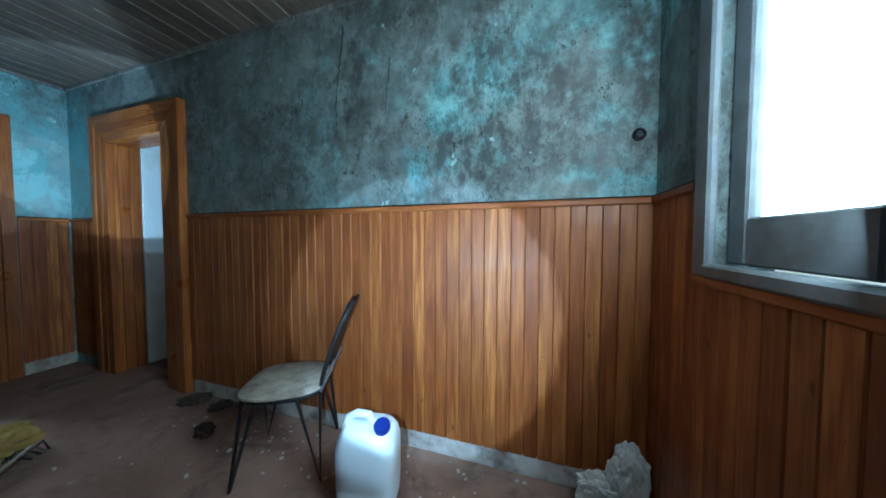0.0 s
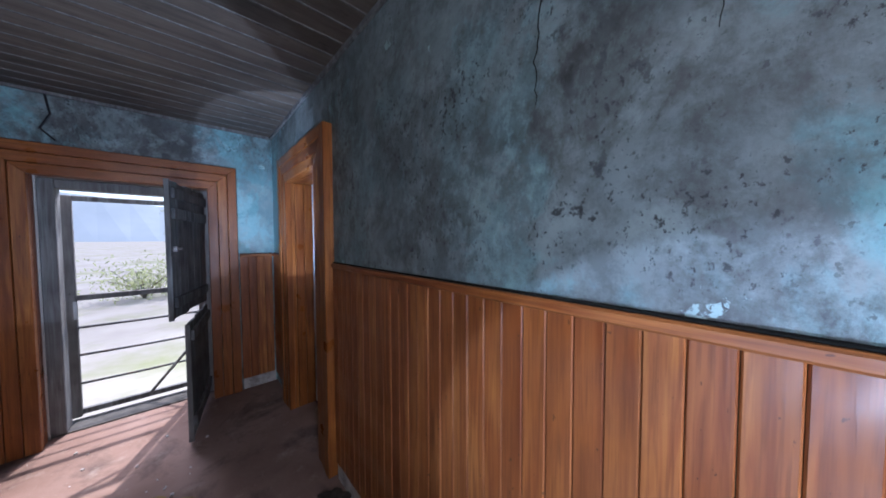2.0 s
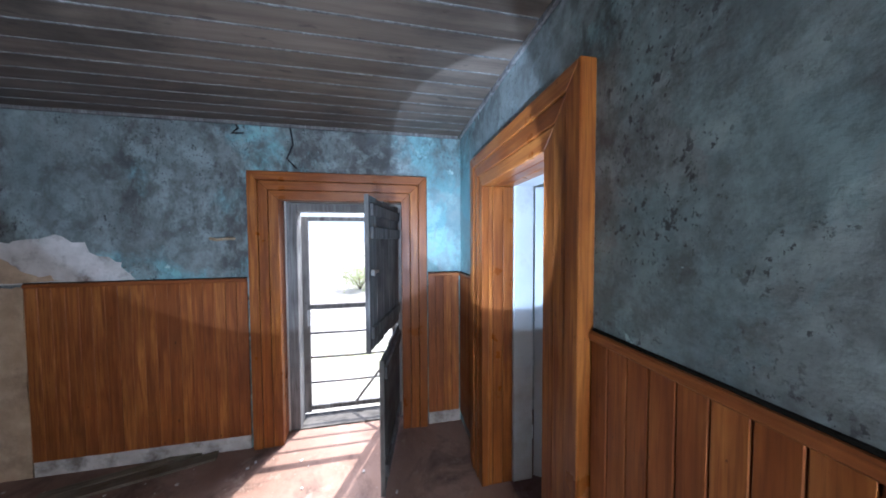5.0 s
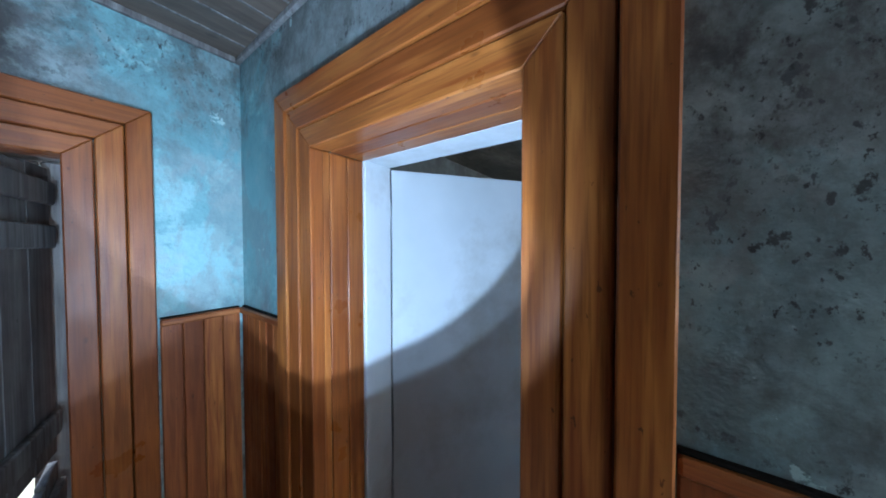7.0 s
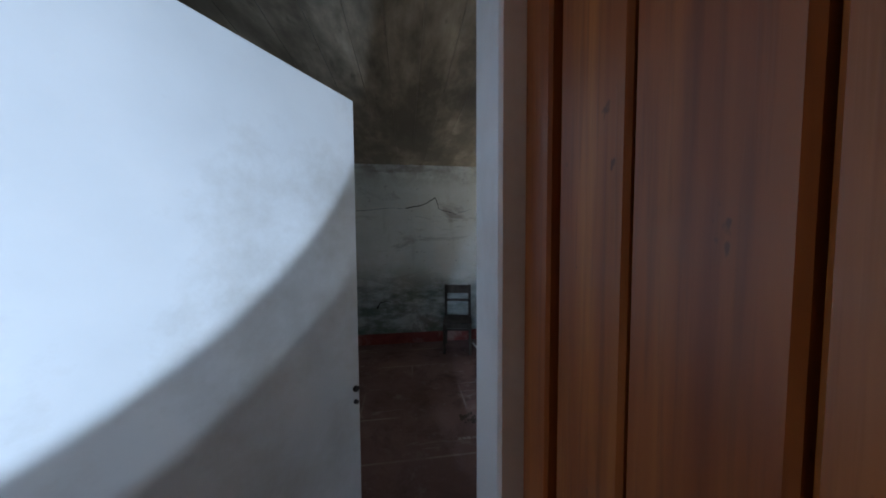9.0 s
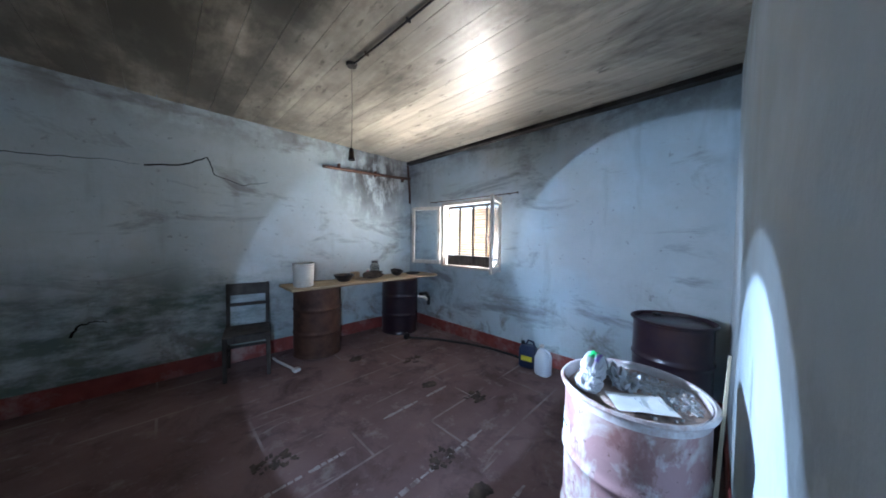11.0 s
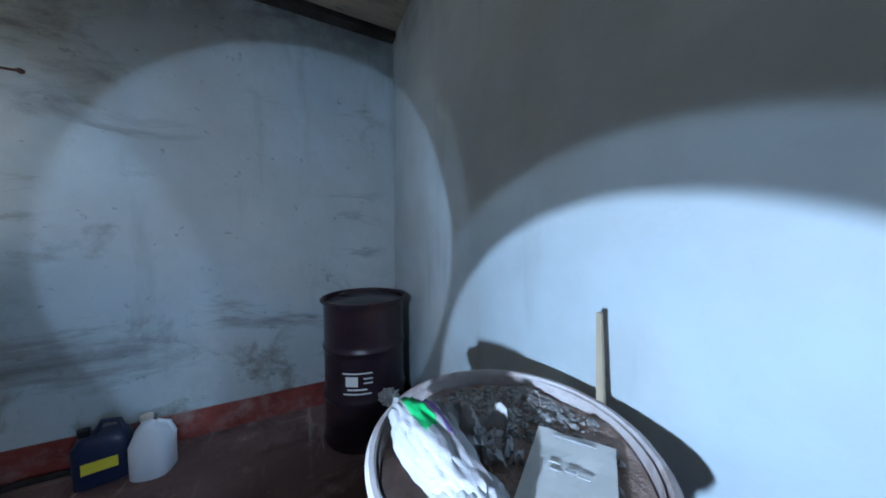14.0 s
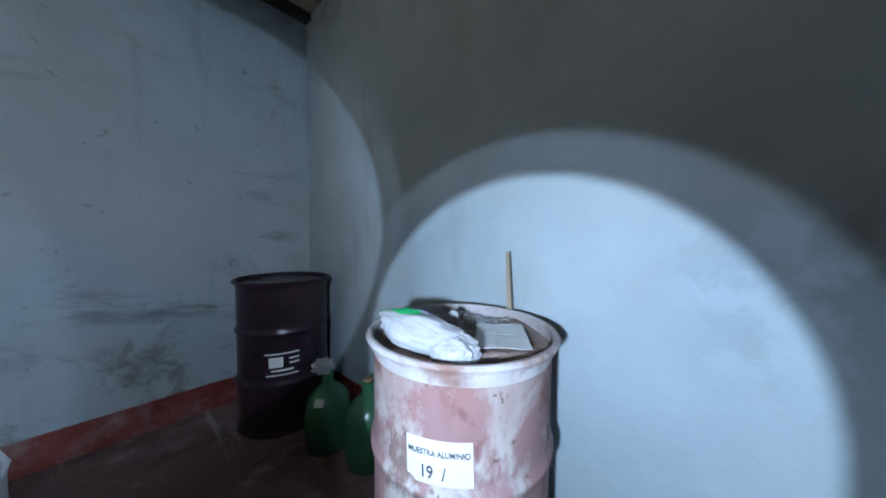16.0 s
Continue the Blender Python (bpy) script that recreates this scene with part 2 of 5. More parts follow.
def mat_wood(name, dark, light, rough=0.34, knots=True, dusty=0.0, spec=0.45):
    k = Mat(name, rough, spec=spec)
    v = k.coords((1, 1, 0.055), True)
    ring = k.node("ShaderNodeTexNoise", Vector=v, Scale=38, Detail=6.0, Distortion=0.8)
    grain = k.node("ShaderNodeMapRange", Value=ring.outputs[0])
    grain.inputs["From Min"].default_value, grain.inputs["From Max"].default_value = 0.30, 0.68
    honey = tuple(min(1.0, a * q) for a, q in zip(light, (1.04, 1.22, 1.28)))
    c = k.mix(grain.outputs[0], dark, k.mix(k.mul(k.random(), 0.9), honey, light))
    # cathedral figure, broad and soft
    fig = k.noise(7, 0.40, 0.58, k.coords((1, 1, 0.10), True), detail=3, distort=1.6)
    c = k.mix(k.mul(fig, 0.45), c, tuple(a * 0.62 for a in dark))
    c = k.mix(k.mul(k.random(), 0.55), c, tuple(a * 0.62 for a in dark))
    if knots:
        vo = k.node("ShaderNodeTexVoronoi", Vector=k.coords((1, 1, 0.42), True), Scale=8.0)
        r = k.node("ShaderNodeMapRange", Value=vo.outputs["Distance"])
        r.inputs["From Min"].default_value, r.inputs["From Max"].default_value = 0.065, 0.025
        c = k.mix(k.mul(r.outputs[0], 0.85), c, tuple(a * 0.22 for a in dark))
    stain = k.noise(2.2, 0.52, 0.7, k.coords((1, 1, 0.6), True), detail=8)
    c = k.mix(k.mul(stain, 0.45), c, tuple(a * 0.4 for a in dark))
    pore = k.noise(150, 0.50, 0.66, k.coords((1, 1, 0.035), True), detail=3)
    c = k.mix(k.mul(pore, 0.40), c, tuple(a * 0.45 for a in dark))
    nick = k.noise(60, 0.70, 0.73, k.coords((1, 1, 0.5), True), detail=3)
    c = k.mix(k.mul(nick, 0.7), c, tuple(a * 0.2 for a in dark))
    if dusty:
        c = k.mix(k.mul(k.noise(4, 0.4, 0.7, detail=9), dusty), c, (0.33, 0.31, 0.29))
    k.bump(pore, 0.10, 0.001)
    worn = k.node("ShaderNodeMapRange", Value=k.noise(5, 0.3, 0.7, detail=8))
    worn.inputs["To Min"].default_value, worn.inputs["To Max"].default_value = rough * 0.75, min(1.0, rough * 1.6)
    return k.done(c, worn.outputs[0])


def mat_ceiling(name, a, b, soot, rough, dark_spots=()):
    k = Mat(name, rough)
    v = k.coords((1, 0.06, 1))
    c = k.mix(k.noise(24, 0.3, 0.7, v), a, b)
    geo = k.nt.nodes.new("ShaderNodeNewGeometry")
    c = k.mix(k.mul(geo.outputs["Random Per Island"], 0.35), c, tuple(q * 0.55 for q in a))
    c = k.mix(k.mul(k.noise(1.3, 0.5, 0.68, k.coords((1, 0.5, 1)), detail=9, distort=0.5, rough=0.68), soot), c, (0.03, 0.028, 0.024))
    c = k.mix(k.mul(k.noise(17, 0.62, 0.72, k.coords((1, 0.35, 1))), 0.7), c, (0.03, 0.025, 0.02))
    # ragged darker spots at the given places
    for place, far, near, amount in dark_spots:
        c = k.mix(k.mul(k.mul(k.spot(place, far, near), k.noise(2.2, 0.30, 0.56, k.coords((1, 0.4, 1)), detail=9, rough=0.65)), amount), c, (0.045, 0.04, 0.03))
    k.bump(k.noise(24, 0.2, 0.8, v), 0.25, 0.004)
    return k.done(c, k.mul(k.noise(3, -1.0, 1.4), rough * 1.4) if rough < 0.5 else rough)


def mat_floor(name, a, b, dust, seam=0.0, rough=0.75):
    k = Mat(name, rough)
    c = k.mix(k.noise(1.3, 0.35, 0.65, detail=8), a, b)
    c = k.mix(k.mul(k.noise(2.7, 0.5, 0.68, detail=10, distort=0.5, rough=0.7), 0.75), c, tuple(q * 0.3 for q in a))
    c = k.mix(k.mul(k.noise(5.5, 0.56, 0.72, detail=10, rough=0.7), 0.6), c, dust)
    if seam:
        br = k.node("ShaderNodeTexBrick", Vector=k.tc, Scale=1.0)
        br.inputs["Mortar Size"].default_value = 0.009
        br.inputs["Brick Width"].default_value, br.inputs["Row Height"].default_value = 1.0, 0.5
        c = k.mix(k.mul(k.mul(br.outputs["Fac"], k.noise(1.9, 0.45, 0.6)), seam), c, dust)
        streak = k.noise(8, 0.64, 0.72, k.coords((0.25, 1.6, 1)), detail=7, distort=1.0)
        c = k.mix(k.mul(streak, 0.5), c, dust)
    c = k.mix(k.mul(k.noise(40, 0.66, 0.72), 0.6), c, dust)
    k.bump(k.noise(12, 0.2, 0.8, detail=10), 0.4, 0.012)
    return k.done(c, k.noise(3, -1.6, 0.9))


def mat_plain(name, a, b, rough=0.6, metal=0.0, scale=9.0, dirt=None, bump=0.15, shuffle=False):
    k = Mat(name, rough, metal)
    v = k.coords((1, 1, 1), shuffle)
    c = k.mix(k.noise(scale, 0.3, 0.7, v, detail=7), a, b)
    if dirt:
        c = k.mix(k.mul(k.noise(scale * 0.45, 0.5, 0.66, v, detail=9, rough=0.68), 0.85), c, dirt)
    k.bump(k.noise(scale * 4, 0.2, 0.8, v), bump, 0.004)
    return k.done(c)


def mat_leaf():
    """Thin leaves that let the sun glow through."""
    k = Mat("green_leaves", 0.6)
    c = k.mix(k.noise(3, 0.3, 0.7, k.coords((1, 1, 1), True)), (0.10, 0.115, 0.05), (0.12, 0.12, 0.085))
    m = k.done(c)
    thin = k.node("ShaderNodeBsdfTranslucent", Color=(0.45, 0.50, 0.26))
    both = k.node("ShaderNodeMixShader", Fac=0.55)
    k.nt.links.new(k.b.outputs[0], both.inputs[1])
    k.nt.links.new(thin.outputs[0], both.inputs[2])
    k.nt.links.new(both.outputs[0], k.nt.nodes["Material Output"].inputs["Surface"])
    return m


def mat_clear(name, tint, rough=0.05, ior=1.45, amount=1.0):
    k = Mat(name, rough)
    k.b.inputs["Transmission Weight"].default_value = amount
    k.b.inputs["IOR"].default_value = ior
    return k.done(tint)


BLUE = mat_mouldy_blue()
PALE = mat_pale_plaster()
PINE = mat_wood("varnished_pine", (0.22, 0.049, 0.010), (0.52, 0.172, 0.040), 0.45)
CASING = mat_wood("varnished_casing", (0.215, 0.050, 0.009), (0.49, 0.165, 0.035), 0.32)
GREYWOOD = mat_wood("weathered_grey_wood", (0.11, 0.10, 0.095), (0.30, 0.28, 0.27), 0.8, False, 0.3, 0.2)
DUSTWOOD = mat_wood("dusty_brown_wood", (0.13, 0.095, 0.06), (0.33, 0.26, 0.18), 0.8, False, 0.35, 0.2)
DOORWOOD = mat_wood("grey_sooty_door_wood", (0.065, 0.062, 0.063), (0.21, 0.205, 0.205), 0.75, False, 0.25, 0.25)
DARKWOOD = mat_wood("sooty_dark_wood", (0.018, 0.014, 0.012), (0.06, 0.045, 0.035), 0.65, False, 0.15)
BLACKWOOD = mat_wood("near_black_wood", (0.008, 0.007, 0.006), (0.022, 0.018, 0.015), 0.9, False, 0.0, 0.1)
PALEWOOD = mat_wood("pale_split_wood", (0.42, 0.33, 0.22), (0.66, 0.57, 0.43), 0.7, False, 0.1, 0.25)
RAWWOOD = mat_wood("raw_worn_wood", (0.30, 0.19, 0.10), (0.55, 0.40, 0.26), 0.7, True, 0.2, 0.25)
PLYWOOD = mat_plain("worn_plywood", (0.24, 0.21, 0.17), (0.40, 0.36, 0.31), 0.75, scale=14, dirt=(0.13, 0.10, 0.08))
CEIL_A = mat_ceiling("smoked_ceiling_boards", (0.105, 0.078, 0.06), (0.20, 0.16, 0.128), 0.8, 0.6)
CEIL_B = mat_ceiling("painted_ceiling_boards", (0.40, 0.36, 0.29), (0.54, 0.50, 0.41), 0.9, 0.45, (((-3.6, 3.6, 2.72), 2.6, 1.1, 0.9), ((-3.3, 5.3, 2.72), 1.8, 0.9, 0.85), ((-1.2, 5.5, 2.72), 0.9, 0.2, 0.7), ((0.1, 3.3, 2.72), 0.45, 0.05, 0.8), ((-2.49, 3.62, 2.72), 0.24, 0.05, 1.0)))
FLOOR_A = mat_floor("red_earth_floor", (0.20, 0.115, 0.085), (0.31, 0.20, 0.16), (0.38, 0.30, 0.25))
FLOOR_B = mat_floor("red_cement_floor", (0.115, 0.066, 0.062), (0.195, 0.128, 0.125), (0.31, 0.27, 0.265), 0.6)
SKIRT = mat_plain("red_painted_skirting", (0.16, 0.028, 0.024), (0.24, 0.055, 0.045), 0.6, scale=8, dirt=(0.30, 0.22, 0.20))
LIME = mat_plain("flaking_lime_base", (0.42, 0.38, 0.36), (0.62, 0.58, 0.56), 0.85, scale=10, dirt=(0.13, 0.09, 0.07), bump=0.4)
GROUT = mat_plain("worn_grey_grout", (0.24, 0.21, 0.21), (0.36, 0.33, 0.33), 0.9, scale=14, dirt=(0.13, 0.085, 0.08), bump=0.3)
SANDY = mat_plain("bare_sandy_render", (0.40, 0.27, 0.17), (0.56, 0.40, 0.27), 0.9, scale=7, dirt=(0.27, 0.18, 0.12), bump=0.5)
WHITEPAINT = mat_plain("white_gloss_paint", (0.60, 0.66, 0.70), (0.70, 0.75, 0.78), 0.32, scale=2.5, dirt=(0.40, 0.41, 0.39), bump=0.06)
LEAFPAINT = mat_plain("grimy_white_door_paint", (0.50, 0.55, 0.58), (0.64, 0.69, 0.72), 0.38, scale=1.6, dirt=(0.34, 0.35, 0.33), bump=0.08)
OLDWHITE = mat_plain("old_white_paint", (0.48, 0.45, 0.40), (0.60, 0.57, 0.51), 0.5, scale=6, dirt=(0.30, 0.25, 0.19), bump=0.15)
GREYPAINT = mat_plain("grey_blue_paint", (0.10, 0.11, 0.125), (0.19, 0.205, 0.22), 0.6, scale=6, dirt=(0.08, 0.075, 0.07), bump=0.3)
BLACKMETAL = mat_plain("chipped_black_metal", (0.012, 0.012, 0.015), (0.035, 0.035, 0.04), 0.42, 0.5, 14, (0.07, 0.04, 0.025))
RUST = mat_plain("rusty_steel", (0.055, 0.025, 0.018), (0.12, 0.06, 0.04), 0.6, 0.3, 7, (0.025, 0.014, 0.012), 0.3)
DRUMDARK = mat_plain("dark_drum_paint", (0.016, 0.009, 0.014), (0.034, 0.02, 0.028), 0.3, 0.1, 6, (0.05, 0.025, 0.02), 0.08)
DRUMPALE = mat_drum()
DRUMRIM = mat_plain("scuffed_drum_rim", (0.38, 0.34, 0.335), (0.52, 0.49, 0.49), 0.5, 0.0, 11, (0.20, 0.085, 0.055), 0.25)
STEEL = mat_plain("dull_steel", (0.35, 0.35, 0.36), (0.5, 0.5, 0.5), 0.35, 0.9, 20)
PAPER = mat_plain("old_white_paper", (0.56, 0.56, 0.55), (0.66, 0.66, 0.645), 0.8, scale=5, bump=0.03)
INK = mat_plain("faded_black_ink", (0.05, 0.05, 0.055), (0.09, 0.09, 0.09), 0.8, scale=30, bump=0.0)
FAINT = mat_plain("faint_grey_print", (0.28, 0.29, 0.31), (0.45, 0.46, 0.47), 0.8, scale=40, bump=0.0)
PLASTIC = mat_plain("milky_plastic", (0.66, 0.72, 0.80), (0.72, 0.78, 0.84), 0.35, scale=4, bump=0.03)
BLUECAP = mat_plain("blue_plastic", (0.010, 0.02, 0.16), (0.015, 0.03, 0.22), 0.35, scale=9, bump=0.0)
NAVY = mat_plain("navy_plastic", (0.012, 0.02, 0.05), (0.02, 0.03, 0.075), 0.4, scale=9, bump=0.02)
YELLOW = mat_plain("yellow_label", (0.62, 0.55, 0.03), (0.7, 0.62, 0.06), 0.6, scale=9, bump=0.0)
GREENINK = mat_plain("green_print", (0.02, 0.42, 0.12), (0.03, 0.5, 0.16), 0.5, scale=9, bump=0.0)
POLY = mat_plain("crumpled_white_plastic", (0.32, 0.32, 0.335), (0.46, 0.46, 0.475), 0.6, scale=12, dirt=(0.36, 0.34, 0.32), bump=0.4)
SHEETING = mat_plain("bright_plastic_sheeting", (0.60, 0.60, 0.58), (0.74, 0.74, 0.72), 0.5, scale=12, dirt=(0.45, 0.42, 0.38), bump=0.4)
CLAY = mat_plain("caked_powder", (0.27, 0.185, 0.155), (0.43, 0.34, 0.30), 0.95, scale=17, dirt=(0.15, 0.085, 0.06), bump=0.9)
RUBBLE = mat_plain("grey_crumbs", (0.24, 0.235, 0.235), (0.46, 0.46, 0.46), 0.95, scale=40, dirt=(0.20, 0.15, 0.12), bump=0.5)
PURPLE = mat_plain("purple_print", (0.16, 0.09, 0.30), (0.26, 0.18, 0.42), 0.5, scale=9, bump=0.0)
FOAM = mat_plain("yellow_foam", (0.27, 0.18, 0.05), (0.40, 0.29, 0.10), 0.95, scale=12, dirt=(0.16, 0.11, 0.05), bump=0.8)
SOIL = mat_plain("dark_debris", (0.03, 0.022, 0.018), (0.09, 0.065, 0.05), 0.95, scale=14, bump=0.8)
TILE = mat_plain("pale_blue_tile", (0.26, 0.36, 0.42), (0.36, 0.46, 0.52), 0.25, scale=3, dirt=(0.22, 0.22, 0.2), bump=0.02, shuffle=True)
CEMENT = mat_plain("sooty_cement", (0.05, 0.047, 0.044), (0.13, 0.122, 0.115), 0.9, scale=6, dirt=(0.03, 0.03, 0.03), bump=0.5)
SLABTOP = mat_plain("worn_slab", (0.16, 0.12, 0.10), (0.3, 0.25, 0.21), 0.7, scale=6, dirt=(0.06, 0.05, 0.045), bump=0.4)
YARD = mat_plain("pale_yard_ground", (0.27, 0.25, 0.225), (0.37, 0.35, 0.315), 0.95, scale=0.8, dirt=(0.20, 0.22, 0.10), bump=0.4)
LEAF = mat_leaf()
BARK = mat_plain("grey_bark", (0.10, 0.08, 0.06), (0.18, 0.15, 0.12), 0.9, scale=14, bump=0.6)
# haze before the hill is painted into its pale colour
HILL = mat_plain("hazy_hill", (0.36, 0.42, 0.46), (0.46, 0.52, 0.56), 0.95, scale=0.02, bump=0.0)
RENDER = mat_plain("outer_wall_render", (0.5, 0.48, 0.44), (0.6, 0.58, 0.54), 0.9, scale=3, bump=0.2)
GLASS = mat_clear("window_glass", (0.95, 0.97, 0.97), 0.03)
GREENGLASS = mat_clear("green_bottle_glass", (0.13, 0.40, 0.22), 0.22, amount=0.75)
JARGLASS = mat_clear("dusty_jar_glass", (0.75, 0.76, 0.74), 0.25)
PINK = mat_plain("pink_plastic", (0.5, 0.25, 0.3), (0.58, 0.32, 0.36), 0.5)
RUBBER = mat_plain("black_rubber_hose", (0.012, 0.012, 0.012), (0.03, 0.03, 0.03), 0.6, scale=20)


# ---------------------------------------------------------------- building helpers
def mesh_of(name, bm, material, smooth=False):
    me = bpy.data.meshes.new(name)
    bmesh.ops.recalc_face_normals(bm, faces=bm.faces[:])
    bm.to_mesh(me)
    bm.free()
    me.materials.append(material)
    if smooth:
        for p in me.polygons:
            p.use_smooth = True
        me.set_sharp_from_angle(angle=radians(42))
    return me


def part(name, bm, material, parent=None, label="", smooth=False, m=None):
    ob = new(name, mesh_of(name, bm, material, smooth) if isinstance(bm, bmesh.types.BMesh) else bm)
    if parent:
        ob.parent = parent
    if m is not None:
        ob.matrix_basis = m
    return tagged(ob, label)


def thing(name, m, label, category, group=""):
    ob = new(name)
    ob.matrix_basis = m
    ob.empty_display_size = 0.1
    return tagged(ob, label, category, group)


def add_box(bm, x0, x1, y0, y1, z0, z1, bevel=0.0, m=None):
    vs = bmesh.ops.create_cube(bm, size=1)["verts"]
    for v in vs:
        v.co = ((x0 + x1) / 2 + v.co.x * (x1 - x0), (y0 + y1) / 2 + v.co.y * (y1 - y0), (z0 + z1) / 2 + v.co.z * (z1 - z0))
    if bevel:
        es = list({e for v in vs for e in v.link_edges})
        got = bmesh.ops.bevel(bm, geom=es, offset=bevel, segments=1, affect="EDGES")
        vs = list({v for f in got["faces"] for v in f.verts})
    if m is not None:
        bmesh.ops.transform(bm, matrix=m, verts=vs)
    return bm


def boxes(*rows, bevel=0.0):
    bm = bmesh.new()
    for r in rows:
        add_box(bm, *r, bevel=bevel)
    return bm


def lathe(profile, n=40, bm=None, m=None):
    """Rings from (radius, height) pairs, closed at radius 0."""
    bm = bm or bmesh.new()
    rings = []
    for r, z in profile:
        if r < 1e-6:
            rings.append([bm.verts.new((0, 0, z))])
        else:
            rings.append([bm.verts.new((r * math.cos(a * math.tau / n), r * math.sin(a * math.tau / n), z)) for a in range(n)])
    for a, b in zip(rings, rings[1:]):
        for i in range(n):
            j = (i + 1) % n
            if len(a) == 1 and len(b) > 1:
                bm.faces.new((a[0], b[i], b[j]))
            elif len(b) == 1 and len(a) > 1:
                bm.faces.new((a[i], a[j], b[0]))
            elif len(a) > 1:
                bm.faces.new((a[i], a[j], b[j], b[i]))
    if m is not None:
        bmesh.ops.transform(bm, matrix=m, verts=[v for r in rings for v in r])
    return bm


def tube(points, r, n=8, bm=None, closed=False, taper=1.0):
    bm = bm or bmesh.new()
    pts = [Vector(p) for p in points]
    rings = []
    side = None
    for i, p in enumerate(pts):
        a = pts[i - 1] if i or closed else p
        b = pts[(i + 1) % len(pts)] if i < len(pts) - 1 or closed else p
        d = (b - a).normalized()
        if side is None:
            side = d.orthogonal().normalized()
        side = (side - d * side.dot(d)).normalized()
        up = d.cross(side)
        rr = r * (1 + (taper - 1) * i / max(1, len(pts) - 1))
        rings.append([bm.verts.new(p + (side * math.cos(k * math.tau / n) + up * math.sin(k * math.tau / n)) * rr) for k in range(n)])
    loop = list(zip(rings, rings[1:] + rings[:1])) if closed else list(zip(rings, rings[1:]))
    for a, b in loop:
        for k in range(n):
            j = (k + 1) % n
            bm.faces.new((a[k], a[j], b[j], b[k]))
    if not closed:
        bm.faces.new(rings[0]), bm.faces.new(rings[-1])
    return bm


def loft(levels, n=32):
    """Rounded-box rings: (z, half width, half depth, power, dx, dy)."""
    bm = bmesh.new()
    rings = []
    for z, a, b, p, dx, dy in levels:
        ring = []
        for k in range(n):
            t = k * math.tau / n
            c, s = math.cos(t), math.sin(t)
            ring.append(bm.verts.new((dx + a * math.copysign(abs(c) ** (2 / p), c), dy + b * math.copysign(abs(s) ** (2 / p), s), z)))
        rings.append(ring)
    for a, b in zip(rings, rings[1:]):
        for k in range(n):
            j = (k + 1) % n
            bm.faces.new((a[k], a[j], b[j], b[k]))
    bm.faces.new(rings[0][::-1]), bm.faces.new(rings[-1])
    return bm


def lump(rx, ry, rz, rough=0.3, freq=3.0, seed=0, subdiv=3):
    """An uneven clod or crumple, resting on z = 0."""
    bm = bmesh.new()
    bmesh.ops.create_icosphere(bm, subdivisions=subdiv, radius=1)
    for v in bm.verts:
        n = noise.noise(v.co * freq + Vector((seed * 7.1, seed * 3.3, seed)))
        n += 0.5 * noise.noise(v.co * freq * 2.7 + Vector((seed, 9, seed * 2)))
        v.co *= 1 + rough * n
        v.co.x, v.co.y, v.co.z = v.co.x * rx, v.co.y * ry, v.co.z * rz
    low = min(v.co.z for v in bm.verts)
    for v in bm.verts:
        v.co.z -= low
    return bm


def board_mesh(name, w, t, length, material, bevel=0.004):
    """A board along z from 0, centred on x, its face towards -y."""
    return mesh_of(name, add_box(bmesh.new(), -w / 2, w / 2, -t, 0, 0, length, bevel=bevel), material)


def turn(x, y, z, rz=0.0, rx=0.0, ry=0.0):
    return pose(x, y, z, rx, ry, rz)


# ---------------------------------------------------------------- the house
XL, XR, YS, Y1 = -4.48, 0.535, -4.2, 1.55          # kitchen, inner faces
XB, YC, YA, XW = 0.10, 1.86, 5.77, -4.48          # second room, inner faces
H1, H2 = 2.77, 2.72
RAIL = 1.465


def wall(name, material, *rows):
    ob = part(name, boxes(*rows), material)
    ob["kind"] = "structure"
    return ob


# kitchen
wall_north = wall("wall_north", BLUE, (XL, -3.76, Y1, 1.72, 0, H1), (-2.87, XR, Y1, 1.72, 0, H1), (-3.76, -2.87, Y1, 1.72, 2.2, H1))
wall_west = wall("wall_west", BLUE, (-4.62, XL, YS, -0.08, 0, H1), (-4.62, XL, 1.02, Y1 + .17, 0, H1), (-4.62, XL, -0.08, 1.02, 2.155, H1))
wall_east = wall("wall_east", BLUE, (XR, XR + .15, YS, 0.13, 0, H1), (XR, XR + .15, 1.11, Y1 + .17, 0, H1), (XR, XR + .15, 0.13, 1.11, 0, 1.18), (XR, XR + .15, 0.13, 1.11, 2.42, H1))
wall_south = wall("wall_south", BLUE, (XL, XR, YS - .15, YS, 0, H1))
# outer skins
wall("outer_wall_west", RENDER, (-4.80, -4.625, YS - .3, -0.05, -.1, 2.95), (-4.80, -4.625, 1.02, YA + .3, -.1, 2.95), (-4.80, -4.625, -0.05, 1.02, 2.14, 2.95))
wall("outer_wall_east", RENDER, (XR + .155, XR + .3, YS - .3, 0.0, -.1, 2.95), (XR + .155, XR + .3, 1.42, 1.72, -.1, 2.95), (XR + .155, XR + .3, 0.0, 1.42, -.1, 1.08), (XR + .155, XR + .3, 0.0, 1.42, 2.55, 2.95))
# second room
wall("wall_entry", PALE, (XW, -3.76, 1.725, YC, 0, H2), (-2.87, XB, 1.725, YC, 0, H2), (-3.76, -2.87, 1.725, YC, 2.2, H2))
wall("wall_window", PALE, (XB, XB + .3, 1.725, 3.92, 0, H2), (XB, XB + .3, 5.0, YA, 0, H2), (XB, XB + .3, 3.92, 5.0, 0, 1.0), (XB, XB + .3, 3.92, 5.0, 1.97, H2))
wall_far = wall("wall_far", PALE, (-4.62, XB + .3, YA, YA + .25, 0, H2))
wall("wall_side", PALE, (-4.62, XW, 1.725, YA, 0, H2))


